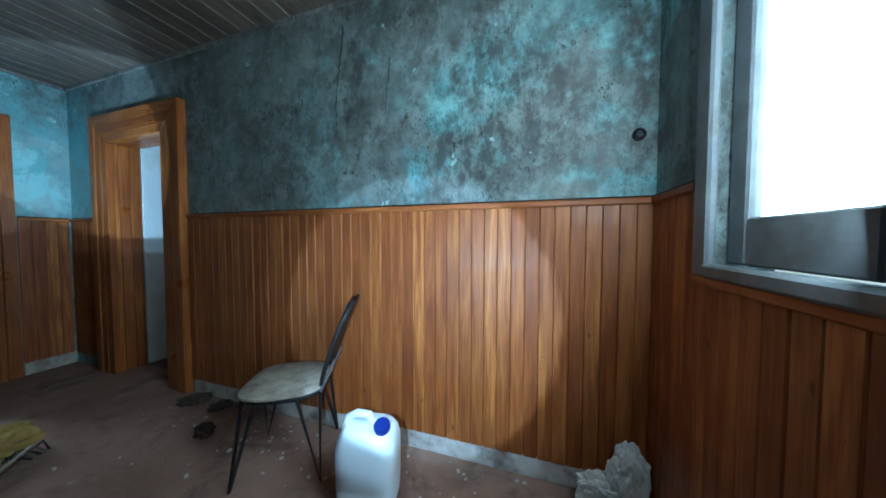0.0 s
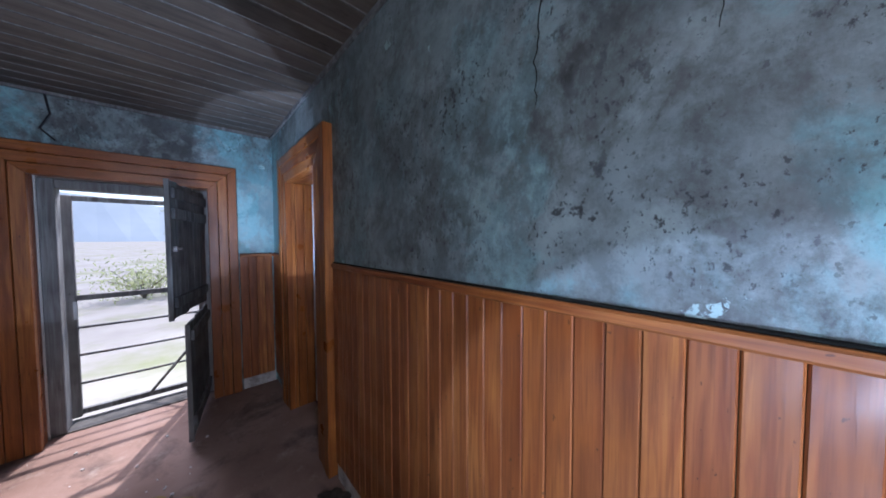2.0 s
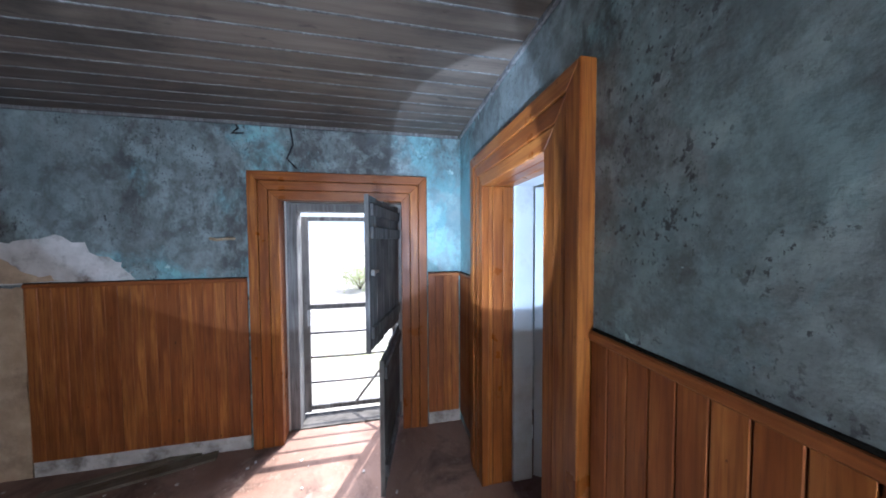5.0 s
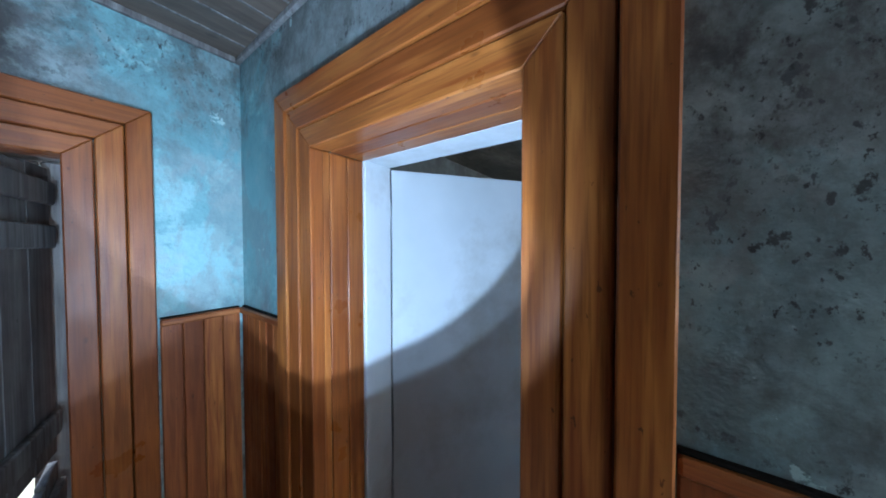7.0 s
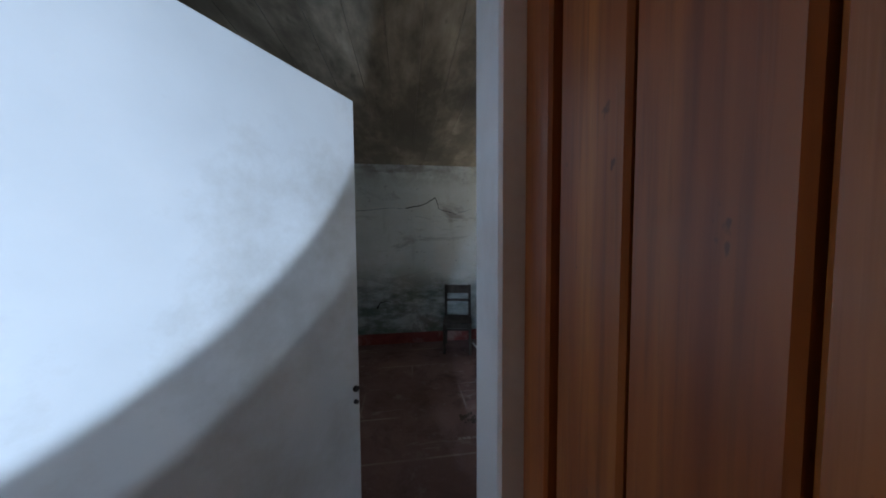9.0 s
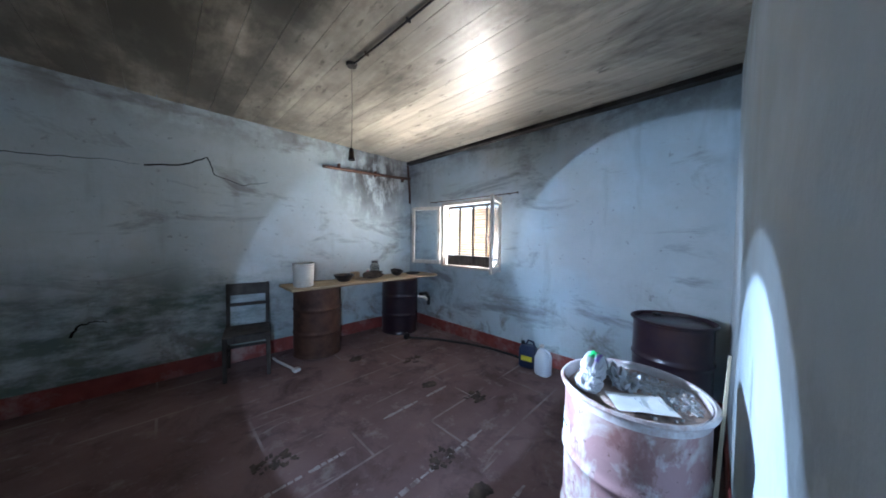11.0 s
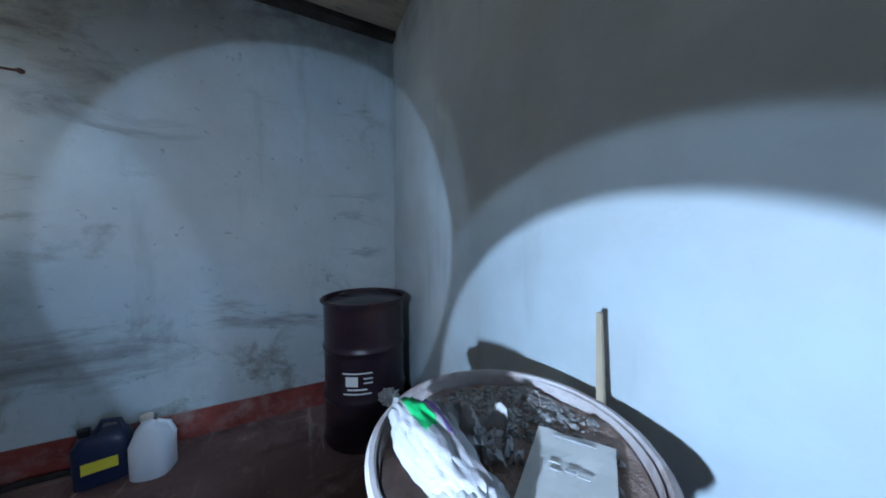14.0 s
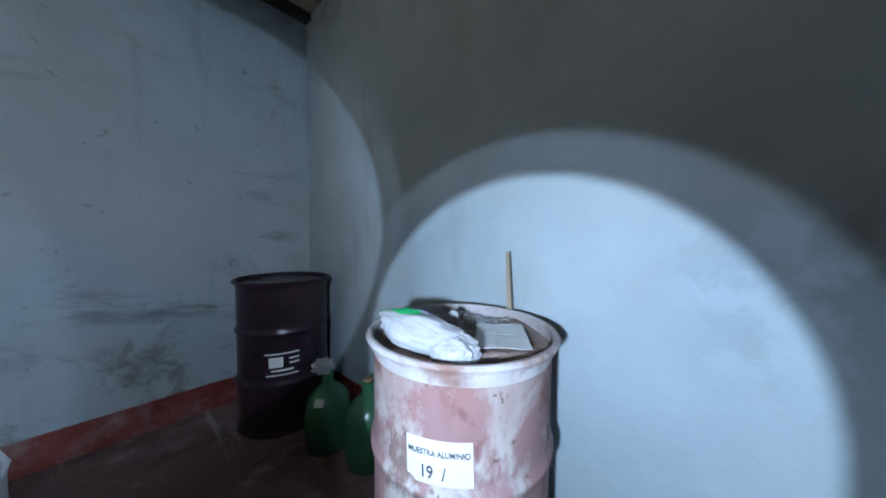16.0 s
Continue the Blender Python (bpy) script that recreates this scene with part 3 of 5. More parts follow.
def ceiling(name, x0, x1, y0, y1, z, w, material, gap):
    bm = bmesh.new()
    x = x0
    while x < x1 - 0.01:
        b = min(x + w, x1)
        add_box(bm, x + gap, b - gap, y0, y1, z, z + 0.02)
        x = b
    add_box(bm, x0, x1, y0, y1, z + 0.021, z + 0.06)
    return tagged(part(name, bm, material), kind="structure")


ceiling("ceiling", XL, XR, YS, Y1, H1, 0.145, CEIL_A, 0.003)
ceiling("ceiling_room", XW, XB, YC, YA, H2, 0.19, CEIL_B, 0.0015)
# pale strips draw the torch light that grazes the ceiling joints
bm = bmesh.new()
for i in range(1, 35):
    x = XL + i * .145
    if x < XR - .02:
        add_box(bm, x - .005, x + .005, YS, Y1 - .024, H1 - .005, H1 - .001)
tagged(part("ceiling_joint", bm, GREYWOOD), kind="structure")
wall("roof_slab", CEMENT, (-5.0, 1.1, YS - .5, YA + .5, 2.96, 3.1))
wall("floor", FLOOR_A, (XL - .15, XR + .15, YS, 1.72, -.12, 0))
wall("floor_room", FLOOR_B, (XW, XB, 1.72, YA, -.12, 0))
wall("door_1_sill", CEMENT, (-4.86, -4.63, -0.05, 1.02, -.12, 0.012))

# trim along the ceilings and floors, plus a stand-in board by the window wall
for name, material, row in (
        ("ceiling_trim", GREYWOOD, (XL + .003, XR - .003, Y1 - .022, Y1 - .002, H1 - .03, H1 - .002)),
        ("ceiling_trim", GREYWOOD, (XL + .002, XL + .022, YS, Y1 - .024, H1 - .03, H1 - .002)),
        # dark board added in place of the dark band at this edge
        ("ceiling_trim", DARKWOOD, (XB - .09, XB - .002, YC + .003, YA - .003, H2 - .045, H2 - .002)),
        ("baseboard", SKIRT, (XB - .012, XB - .001, YC + .014, YA - .014, 0, .165)),
        ("baseboard", SKIRT, (XW, XB - .002, YA - .012, YA - .001, 0, .165)),
        ("baseboard", SKIRT, (-2.62, XB - .002, YC + .001, YC + .012, 0, .165)),
        ("baseboard", LIME, (-2.66, XR - .02, Y1 - .014, Y1 - .001, 0, .115)),
        ("baseboard", LIME, (XL + .001, XL + .014, 1.23, Y1 - .016, 0, .12)),
        ("baseboard", LIME, (XL + .001, XL + .014, -1.78, -.31, 0, .12)),
        ("baseboard", LIME, (XR - .014, XR - .001, YS, Y1 - .016, 0, .11))):
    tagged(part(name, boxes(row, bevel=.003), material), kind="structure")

# bare render where the plaster has come away beside the stove, with a ragged edge
def patch(name, x, pts, material, t=0.004):
    bm = bmesh.new()
    vs = [bm.verts.new((x, y, z)) for y, z in pts]
    f = bm.faces.new(vs)
    got = bmesh.ops.extrude_face_region(bm, geom=[f])
    for v in got["geom"]:
        if isinstance(v, bmesh.types.BMVert):
            v.co.x += t
    return tagged(part(name, bm, material), kind="structure")


def ragged(pts, n=6, amp=0.03, seed=1):
    rnd = random.Random(seed)
    out = []
    for (a, b), (c, d) in zip(pts, pts[1:] + pts[:1]):
        for i in range(n):
            k = i / n
            j = amp if 0 < i else 0
            out.append((a + (c - a) * k + rnd.uniform(-j, j), b + (d - b) * k + rnd.uniform(-j, j)))
    return out


patch("plaster_patch", XL, ragged([(-3.9, 1.48), (-1.10, 1.48), (-1.22, 1.62), (-1.55, 1.82), (-1.95, 1.79), (-2.25, 1.95), (-2.7, 2.3), (-3.9, 2.2)], 6, .03, 4), LIME)
patch("plaster_patch", XL + .003, ragged([(-3.3, 1.49), (-1.55, 1.49), (-1.80, 1.56), (-1.95, 1.72), (-2.3, 1.90), (-2.7, 1.86), (-3.2, 1.6)], 6, .02, 7), SANDY)
patch("plaster_patch", XL + .001, ragged([(-2.09, 0.0), (-1.79, 0.0), (-1.79, 1.44), (-2.09, 1.45)], 8, .008, 9), SANDY, .012)

# ---------------------------------------------------------------- wainscot boards
BW = 0.072


def wainscot(parent, origin, along, length, z0, z1, w=BW, group_seed=0):
    """Boards side by side from origin along a direction (degrees), with a cap rail."""
    rnd = random.Random(group_seed)
    n = max(1, round(length / w))
    step = length / n
    me = board_mesh("board", step - 0.0015, 0.016, z1 - z0 - 0.025, PINE, 0.0035)
    base = turn(*origin, along)
    for i in range(n):
        part("board", me, None, parent, m=base @ turn((i + .5) * step, rnd.uniform(-.001, .0015), z0))
    cap = board_mesh("cap_rail", 0.032, 0.028, length, PINE, 0.006)
    part("cap_rail", cap, None, parent, "narrow varnished cap rail", m=base @ turn(0, 0, z1 - .012, 0, 0, 90))
    # added black strip that draws the dark line over the rail
    lip = board_mesh("cap_lip", 0.007, 0.016, length, BLACKWOOD, 0.002)
    part("cap_lip", lip, None, parent, "black strip added for the dark line along the rail's top", m=base @ turn(0, 0, z1 + .008, 0, 0, 90))


wainscot(wall_north, (-2.688, Y1, 0), 0, XR - .004 + 2.688, 0.105, RAIL, BW, 1)
wainscot(wall_north, (XL + .018, Y1, 0), 0, .50, 0.10, RAIL, BW, 2)
wainscot(wall_west, (XL, -1.785, 0), 90, 1.475, 0.115, RAIL, 0.083, 3)
wainscot(wall_west, (XL, 1.226, 0), 90, .30, 0.115, RAIL, BW, 4)
wainscot(wall_east, (XR, Y1 - .018, 0), -90, .365, 0.10, RAIL, BW, 5)
wainscot(wall_east, (XR, 1.165, 0), -90, 1.09, 0.10, 1.155, BW, 6)
wainscot(wall_east, (XR, .07, 0), -90, 2.6, 0.10, RAIL, BW, 7)


# ---------------------------------------------------------------- door casings
def casing(parent, m, width, height, outer, boards, thick):
    """Boards round an opening of width x height, centred on x, mitred at the head; faces -y."""
    for k in range(boards):
        a, b = outer * k / boards, outer * (k + 1) / boards - 0.003
        t = thick + (0.012 if k == boards - 1 else 0.005 * (k % 2))
        for s in (-1, 1):
            bm = bmesh.new()
            add_box(bm, 0, b - a, -t, 0, 0, height + a, bevel=0.004)
            for v in bm.verts:
                if v.co.z > height / 2:
                    v.co.z += v.co.x
                v.co.x = s * (width / 2 + a + v.co.x)
            part("casing_board", bm, CASING, parent, m=m)
        bm = bmesh.new()
        half = width / 2 + a
        add_box(bm, 0, b - a, -t, 0, 0, 2 * half, bevel=0.004)
        for v in bm.verts:
            lift = v.co.x
            v.co.z = v.co.z - half + (lift if v.co.z > half else -lift)
        part("casing_board", bm, CASING, parent, m=m @ turn(0, 0, height + a, 0, 0, 0) @ Matrix(((0, 0, 1, 0), (0, 1, 0, 0), (1, 0, 0, 0), (0, 0, 0, 1))))


def reveal(parent, m, width, height, depth, boards):
    """Lining boards on the sides and head of an opening, running back along +y."""
    step = depth / boards
    for k in range(boards):
        y0, y1 = k * step + .0015, (k + 1) * step - .0015
        for s in (-1, 1):
            x0, x1 = sorted((s * width / 2, s * (width / 2 + .018)))
            part("reveal_board", boxes((x0, x1, y0, y1, 0, height), bevel=.003), CASING, parent, m=m)
        bm = add_box(bmesh.new(), 0, .018, y0, y1, -width / 2, width / 2, bevel=.003)
        part("reveal_board", bm, CASING, parent, m=m @ turn(0, 0, height) @ Matrix(((0, 0, 1, 0), (0, 1, 0, 0), (1, 0, 0, 0), (0, 0, 0, 1))))


# inner door: x -3.711 to -2.936
IDC, IDW, IDH = -3.3235, 0.775, 2.151
door_2 = tagged(new("door_2"), kind="structure")
casing(door_2, turn(IDC, Y1, 0), IDW, IDH, 0.245, 3, 0.052)
reveal(door_2, turn(IDC, Y1 - .048, 0), IDW + .008, IDH + .004, 0.233, 3)
# white painted frame set at the back of the reveal
for x0, x1, y0 in ((-IDW / 2 - .04, -IDW / 2 + .006, 1.738), (IDW / 2 - .030, IDW / 2 + .04, 1.790)):
    part("door_frame", boxes((IDC + x0, IDC + x1, y0, 1.888, 0, 2.20), bevel=.004), WHITEPAINT, door_2, "white painted jamb")
part("stop_board", boxes((IDC + IDW / 2 - .003, IDC + IDW / 2 + .018, 1.738, 1.788, 0, 2.148), bevel=.003), CASING, door_2, "varnished stop board")
part("door_frame", boxes((IDC - IDW / 2 + .007, IDC + IDW / 2 - .031, 1.738, 1.888, 2.158, 2.20), bevel=.004), WHITEPAINT, door_2, "white painted head")
leaf = thing("door_leaf", turn(-3.722, 1.894, 0, 55.4), "flush white painted door standing ajar into the next room", "door")
part("panel", boxes((0.012, .838, 0, .04, .015, 2.156), bevel=.003), LEAFPAINT, leaf)
for z in (.3, 1.9):
    part("hinge", lathe([(0, z), (.008, z), (.008, z + .1), (0, z + .1)], 10), WHITEPAINT, leaf, m=turn(0, -.004, 0))
for z, r in ((1.09, .011), (1.04, .008)):
    part("keyhole", lathe([(0, 0), (r, 0), (r, .012), (0, .012)], 12), BLACKMETAL, leaf, m=turn(.81, -.003, z, 0, 90))
part("latch", boxes((.832, .841, .010, .030, 1.41, 1.50), bevel=.003), RUST, leaf, "rusty latch plate on the door's edge")

# outer door: y -0.02 to 0.99
door_1 = tagged(new("door_1"), kind="structure")
casing(door_1, turn(XL, .465, 0, 90), 1.03, 2.13, 0.235, 3, 0.035)
reveal(door_1, turn(XL + .031, .465, 0, 90), 1.038, 2.134, 0.146, 2)
for y0, y1 in ((-.05, .035), (.935, 1.015)):
    part("door_frame", boxes((-4.78, -4.63, y0, y1, .012, 2.125), bevel=.006), GREYWOOD, door_1, "weathered grey door post")
part("door_frame", boxes((-4.775, -4.635, .036, .934, 2.05, 2.125), bevel=.006), GREYWOOD, door_1, "weathered grey lintel")


def plank_leaf(name, m, width, z0, z1, label, group, latch):
    ob = thing(name, m, label, "door", group)
    n = 5
    for i in range(n):
        part("plank", boxes((i * width / n + .002, (i + 1) * width / n - .002, 0, .024, z0 + .006 * (i % 3), z1 - .012 * (i % 2)), bevel=.003), DOORWOOD, ob)
    part("edge_strip", boxes((width + .001, width + .016, -.003, .030, z0 - .004, z1 + .003), bevel=.003), GREYWOOD, ob, "pale worn edge strip")
    for z in ((z0 + .09, z1 - .30, z1 - .14) if latch else (z0 + .1, z1 - .14)):
        part("ledge", boxes((.03, width - .02, .025, .048, z, z + .085), bevel=.005), DOORWOOD, ob)
    if latch:
        zl = (z0 + z1) / 2
        part("latch", boxes((width - .16, width - .01, .028, .042, zl, zl + .018), bevel=.003), STEEL, ob, "dull steel bolt")
        part("keeper", boxes((width - .05, width - .03, .0245, .05, zl - .012, zl + .03), bevel=.002), STEEL, ob)
    return ob


plank_leaf("half_door", turn(-4.585, .93, 0, -16.5), .79, 1.0, 2.09, "dark plank upper half-door standing open", "half doors", True)
plank_leaf("half_door", turn(-4.585, .93, 0, -9.5), .83, .03, .965, "dark plank lower half-door standing open", "half doors", False)

# barred yard gate outside the door
gate = thing("yard_gate", turn(-4.86, .485, 0, 90), "weathered wooden barred gate behind the open door", "gate")
for x in (-.44, .44):
    part("stile", boxes((x - .032, x + .032, -.02, .02, .03, 2.02), bevel=.005), GREYWOOD, gate)
for z, h in ((.05, .05), (1.085, .05), (1.975, .045)):
    part("rail", boxes((-.407, .407, -.018, .018, z, z + h), bevel=.005), GREYWOOD, gate)
for z in (.33, .59, .84):
    part("bar", tube([(-.407, 0, z), (0, 0, z - .004), (.407, 0, z + .003)], .011), BLACKMETAL, gate, smooth=True)
part("brace", tube([(.39, -.02, .56), (.02, -.02, .09)], .013), GREYWOOD, gate)
part("brace", tube([(.39, -.02, 1.78), (.18, -.02, 1.98)], .013), GREYWOOD, gate)
part("bolt", boxes((-.425, -.40, -.035, -.021, .92, 1.08), bevel=.003), STEEL, gate, "pale steel bolt")

# ---------------------------------------------------------------- kitchen window
window_1 = tagged(new("window_1"), kind="structure")
for row in ((XR - .03, XR - .002, 1.085, 1.165, 1.157, 2.46), (XR - .03, XR - .002, .075, .155, 1.157, 2.46), (XR - .03, XR - .002, .156, 1.084, 2.39, 2.46), (XR - .045, XR - .002, .156, 1.084, 1.157, 1.20)):
    part("window_frame", boxes(row, bevel=.008), GREYPAINT, window_1)
for y0, y1 in ((.14, .615), (.625, 1.10)):
    part("sash", boxes((XR + .03, XR + .07, y0, y0 + .075, 1.2, 2.38), bevel=.006), GREYPAINT, window_1)
    part("sash", boxes((XR + .03, XR + .07, y1 - .075, y1, 1.2, 2.38), bevel=.006), GREYPAINT, window_1)
    part("sash", boxes((XR + .031, XR + .069, y0 + .076, y1 - .076, 1.2, 1.335), bevel=.006), GREYPAINT, window_1)
    part("sash", boxes((XR + .031, XR + .069, y0 + .076, y1 - .076, 2.3, 2.38), bevel=.006), GREYPAINT, window_1)
    p = part("pane", boxes((XR + .048, XR + .052, y0 + .07, y1 - .07, 1.33, 2.305)), GLASS, window_1)
    p.visible_shadow = False

# ---------------------------------------------------------------- second room's window
window_2 = tagged(new("window_2"), kind="structure")
for row in ((XB + .0, XB + .07, 3.922, 3.965, 1.0, 1.968), (XB, XB + .07, 4.955, 4.998, 1.0, 1.968), (XB, XB + .07, 3.966, 4.954, 1.925, 1.968), (XB - .02, XB + .07, 3.966, 4.954, 1.0, 1.03)):
    part("window_frame", boxes(row, bevel=.005), OLDWHITE, window_2)
part("window_sill", boxes((XB + .071, XB + .3, 3.922, 4.998, 1.0, 1.015), bevel=.003), DARKWOOD, window_2)
slat_me = mesh_of("slat", boxes((-.018, .018, -.1055, .1055, -.003, .003)), RAWWOOD)
for i in range(4):
    y = 4.831 - i * .2475
    shut = part("shutter", boxes((-.014, .014, -.123, -.107, -.15, .74), (-.014, .014, .107, .123, -.18, .72), (-.014, .014, -.106, .106, .70, .74), (-.014, .014, -.106, .106, -.15, .0), bevel=.002), DARKWOOD, window_2, "louvred folding shutter", m=turn(XB + .105, y, 1.18, (0, 2, -3, 9)[i]))
    for k in range(19):
        part("slat", slat_me, None, shut, m=turn(0, 0, .02 + k * .0355, 0, 0, (40, 42, 48, 55)[i]))


def casement(m, label):
    ob = thing("window_casement", m, label, "window", "casements")
    w, z0, z1 = .52, 1.03, 1.92
    for row in ((0, .05, -.018, .018, z0, z1), (w - .05, w, -.018, .018, z0, z1), (.051, w - .051, -.017, .017, z0, z0 + .06), (.051, w - .051, -.017, .017, z1 - .05, z1)):
        part("sash", boxes(row, bevel=.005), OLDWHITE, ob)
    p = part("pane", boxes((.045, w - .045, -.002, .002, z0 + .055, z1 - .045)), GLASS, ob, "dusty glass pane")
    p.visible_shadow = False
    part("knob", lathe([(0, 0), (.012, 0), (.012, .02), (0, .025)], 12), BLACKMETAL, ob, m=turn(w - .025, -.019, 1.45, 0, 90))
    return ob


casement(turn(XB - .03, 4.99, 0, 107), "white painted casement swung open, with dusty glass")
casement(turn(XB - .03, 3.925, 0, 203), "white painted casement swung open, seen edge on")
rod = thing("curtain_rod", turn(XB - .06, 0, 1.985), "thin rusty curtain rod above the window", "curtain rod")
part("rod", tube([(0, 3.68, 0), (0, 4.4, -.004), (0, 5.2, .002)], .006), RUST, rod, smooth=True)
for y in (3.8, 5.12):
    part("bracket", boxes((-.004, .06, y - .006, y + .006, -.006, .006)), RUST, rod)
part("finial", lathe([(0, -.014), (.013, -.006), (.013, .006), (0, .014)], 12), RUST, rod, m=turn(0, 3.668, 0))

# ---------------------------------------------------------------- kitchen things
chair = thing("metal_chair", turn(-1.33, 1.245, 0, 27), "black tube-framed chair with a worn plywood seat", "chair")
bm = loft([(.452, .205, .205, 3.4, 0, 0), (.458, .215, .215, 3.4, 0, 0), (.470, .215, .215, 3.4, 0, 0), (.476, .207, .207, 3.4, 0, 0)], 48)
for v in bm.verts:
    v.co.y *= 1.0 - 0.10 * (v.co.x > 0) * v.co.x / .21
    v.co.z += 0.006 * noise.noise(v.co * 7)
part("seat", bm, PLYWOOD, chair, "grey worn plywood seat", True)
part("seat_frame", tube([(.20 * math.copysign(abs(math.cos(a)) ** .6, math.cos(a)), .19 * math.copysign(abs(math.sin(a)) ** .6, math.sin(a)), .44) for a in [k * math.tau / 24 for k in range(24)]], .011, closed=True), BLACKMETAL, chair, smooth=True)
for sx in (-1, 1):
    for sy in (-1, 1):
        foot = Vector((sx * .215, sy * .205, 0.008))
        part("leg", tube([(sx * .10, sy * .185, .44), foot, (sx * .195, sy * .11, .44)], .010), BLACKMETAL, chair, smooth=True)
loop = []
for k in range(28):
    a = k * math.tau / 28
    u, w = .185 * math.copysign(abs(math.sin(a)) ** .7, math.sin(a)), .24 - .24 * math.cos(a)
    loop.append((.195 + .185 * (w / .54) ** 1.15, u, .44 + w))
part("back_frame", tube(loop, .011, closed=True), BLACKMETAL, chair, smooth=True)
bm = bmesh.new()
grid = [[bm.verts.new((.197 + .185 * ((.17 + .345 * j / 8) / .54) ** 1.15 + .018 * (1 - (2 * i / 8 - 1) ** 2), (.16 - .035 * (j / 8 - .5) ** 2 * 4) * (2 * i / 8 - 1), .44 + .16 + .325 * j / 8)) for i in range(9)] for j in range(9)]
for j in range(8):
    for i in range(8):
        bm.faces.new((grid[j][i], grid[j][i + 1], grid[j + 1][i + 1], grid[j + 1][i]))
back = part("backrest", bm, BLACKMETAL, chair, "dark pressed backrest", True)
back.modifiers.new("thick", "SOLIDIFY").thickness = .006
part("brace", tube([(.20, -.12, .44), (.27, -.1, .60)], .008), STEEL, chair, "bare steel bracket")
part("brace", tube([(.20, .12, .44), (.27, .1, .60)], .008), STEEL, chair, "bare steel bracket")

can = thing("jerrycan", turn(-.76, 1.18, 0, 14), "milky white plastic jerrycan with a blue cap", "jerrycan")
part("body", loft([(0, .125, .100, 4, 0, 0), (.012, .140, .115, 4, 0, 0), (.10, .145, .12, 4, 0, 0), (.11, .142, .117, 4, 0, 0), (.12, .145, .12, 4, 0, 0), (.28, .145, .12, 4, 0, 0), (.325, .138, .113, 3.4, 0, 0), (.36, .118, .092, 3, 0, 0), (.375, .095, .07, 3, -.01, 0)], 48), PLASTIC, can, smooth=True)
part("handle", tube([(-.115, 0, .345), (-.10, 0, .395), (-.055, 0, .415), (.0, 0, .41), (.02, 0, .365)], .019, 10), PLASTIC, can, smooth=True)
part("neck", lathe([(.036, .33), (.036, .385), (.030, .39)], 24, m=turn(.075, -.03, 0)), PLASTIC, can, smooth=True)
part("cap", lathe([(0, 0), (.036, 0), (.038, .004), (.038, .03), (.033, .036), (0, .036)], 28, m=turn(.08, -.045, .372, 0, 22)), BLUECAP, can, "blue screw cap", True)

sheet = thing("plastic_sheet", turn(.42, 1.44, 0, 10), "crumpled white plastic sheeting in the corner", "plastic")
part("crumple", lump(.085, .05, .16, .34, 2.6, 3, 4), SHEETING, sheet)
part("crumple", lump(.11, .05, .09, .38, 3.1, 5, 4), SHEETING, sheet, m=turn(-.10, .02, 0))

for i, (x, y, r, name, label) in enumerate(((-1.975, 1.19, .055, "charred_lump", "small black charred lump on the floor"), (-2.48, 1.44, .10, "soil_mound", "low heap of dark rubble by the wainscot"), (-2.22, 1.44, .07, "soil_mound", "low heap of dark rubble by the wainscot"))):
    part_ob = part(name, lump(r, r * .8, r * (.75 if i == 0 else .22), .5, 2.4, i + 11, 4), SOIL)
    part_ob.matrix_basis = turn(x, y, 0, 40 * i)
    tagged(part_ob, label, "debris")
bits = bmesh.new()
rnd = random.Random(5)
for i in range(220):
    if i < 120:
        x, y = rnd.uniform(-2.7, .45), rnd.choice((rnd.uniform(1.2, 1.5), rnd.uniform(.4, 1.5)))
    else:
        x, y = rnd.uniform(-4.4, -2.8), rnd.uniform(-2.2, .9)
    s = rnd.uniform(.003, .012)
    add_box(bits, -s, s, -s * .7, s * .7, 0, s * .8, m=turn(x, y, 0, rnd.uniform(0, 180)))
tagged(part("floor_grit", bits, LIME), "pale plaster crumbs strewn on the floor", "debris", kind="stuff")

foam = thing("foam_cushion", turn(-2.86, .60, 0, 25), "torn yellow foam cushion with a bent wire frame", "cushion")
part("padding", lump(.22, .17, .10, .4, 2.4, 21, 4), FOAM, foam)
for i in range(5):
    part("wire", tube([(.10 + .03 * i, -.13, .01), (.17 + .02 * i, -.03 + .03 * i, .11), (.20, .08 + .02 * i, .015)], .006), STEEL if i % 2 else BLACKMETAL, foam, smooth=True)

for i, (x, y, rz, ln, w) in enumerate(((-4.235, -1.23, 105.3, 1.42, .095), (-4.365, -1.12, 107, .90, .07), (-4.13, -1.72, 99, .55, .08))):
    b = part("loose_board", board_mesh("loose_board", w, .022, ln, DUSTWOOD, .003), None)
    b.matrix_basis = turn(x, y, .012, rz - 90) @ turn(0, ln / 2, 0, 0, 90) @ turn(0, .011, 0)
    tagged(b, "dusty brown board lying loose on the floor", "board", "loose boards")

# stove counter against the west wall
counter = thing("stove_counter", turn(0, 0, 0), "sooty masonry kitchen counter with a worn slab top", "counter")
bm = boxes((XL + .02, -2.55, -3.25, -2.42, .84, .90), bevel=.012)
part("slab", bm, SLABTOP, counter)
part("front_edge", boxes((XL + .02, -2.55, -2.415, -2.39, .80, .905), bevel=.008), CEMENT, counter, "pale chipped slab edge")
part("pier", boxes((XL + .02, -4.16, -3.2, -2.40, 0, .838), bevel=.012), CEMENT, counter)
part("pier", boxes((-2.9, -2.58, -3.2, -2.48, 0, .838), bevel=.012), CEMENT, counter)
part("back_wall", boxes((-4.15, -2.91, -3.2, -3.1, 0, .838), bevel=.01), CEMENT, counter)
part("end_pier", boxes((XL + .02, -4.30, -2.39, -2.14, 0, .80), bevel=.02), CEMENT, counter)
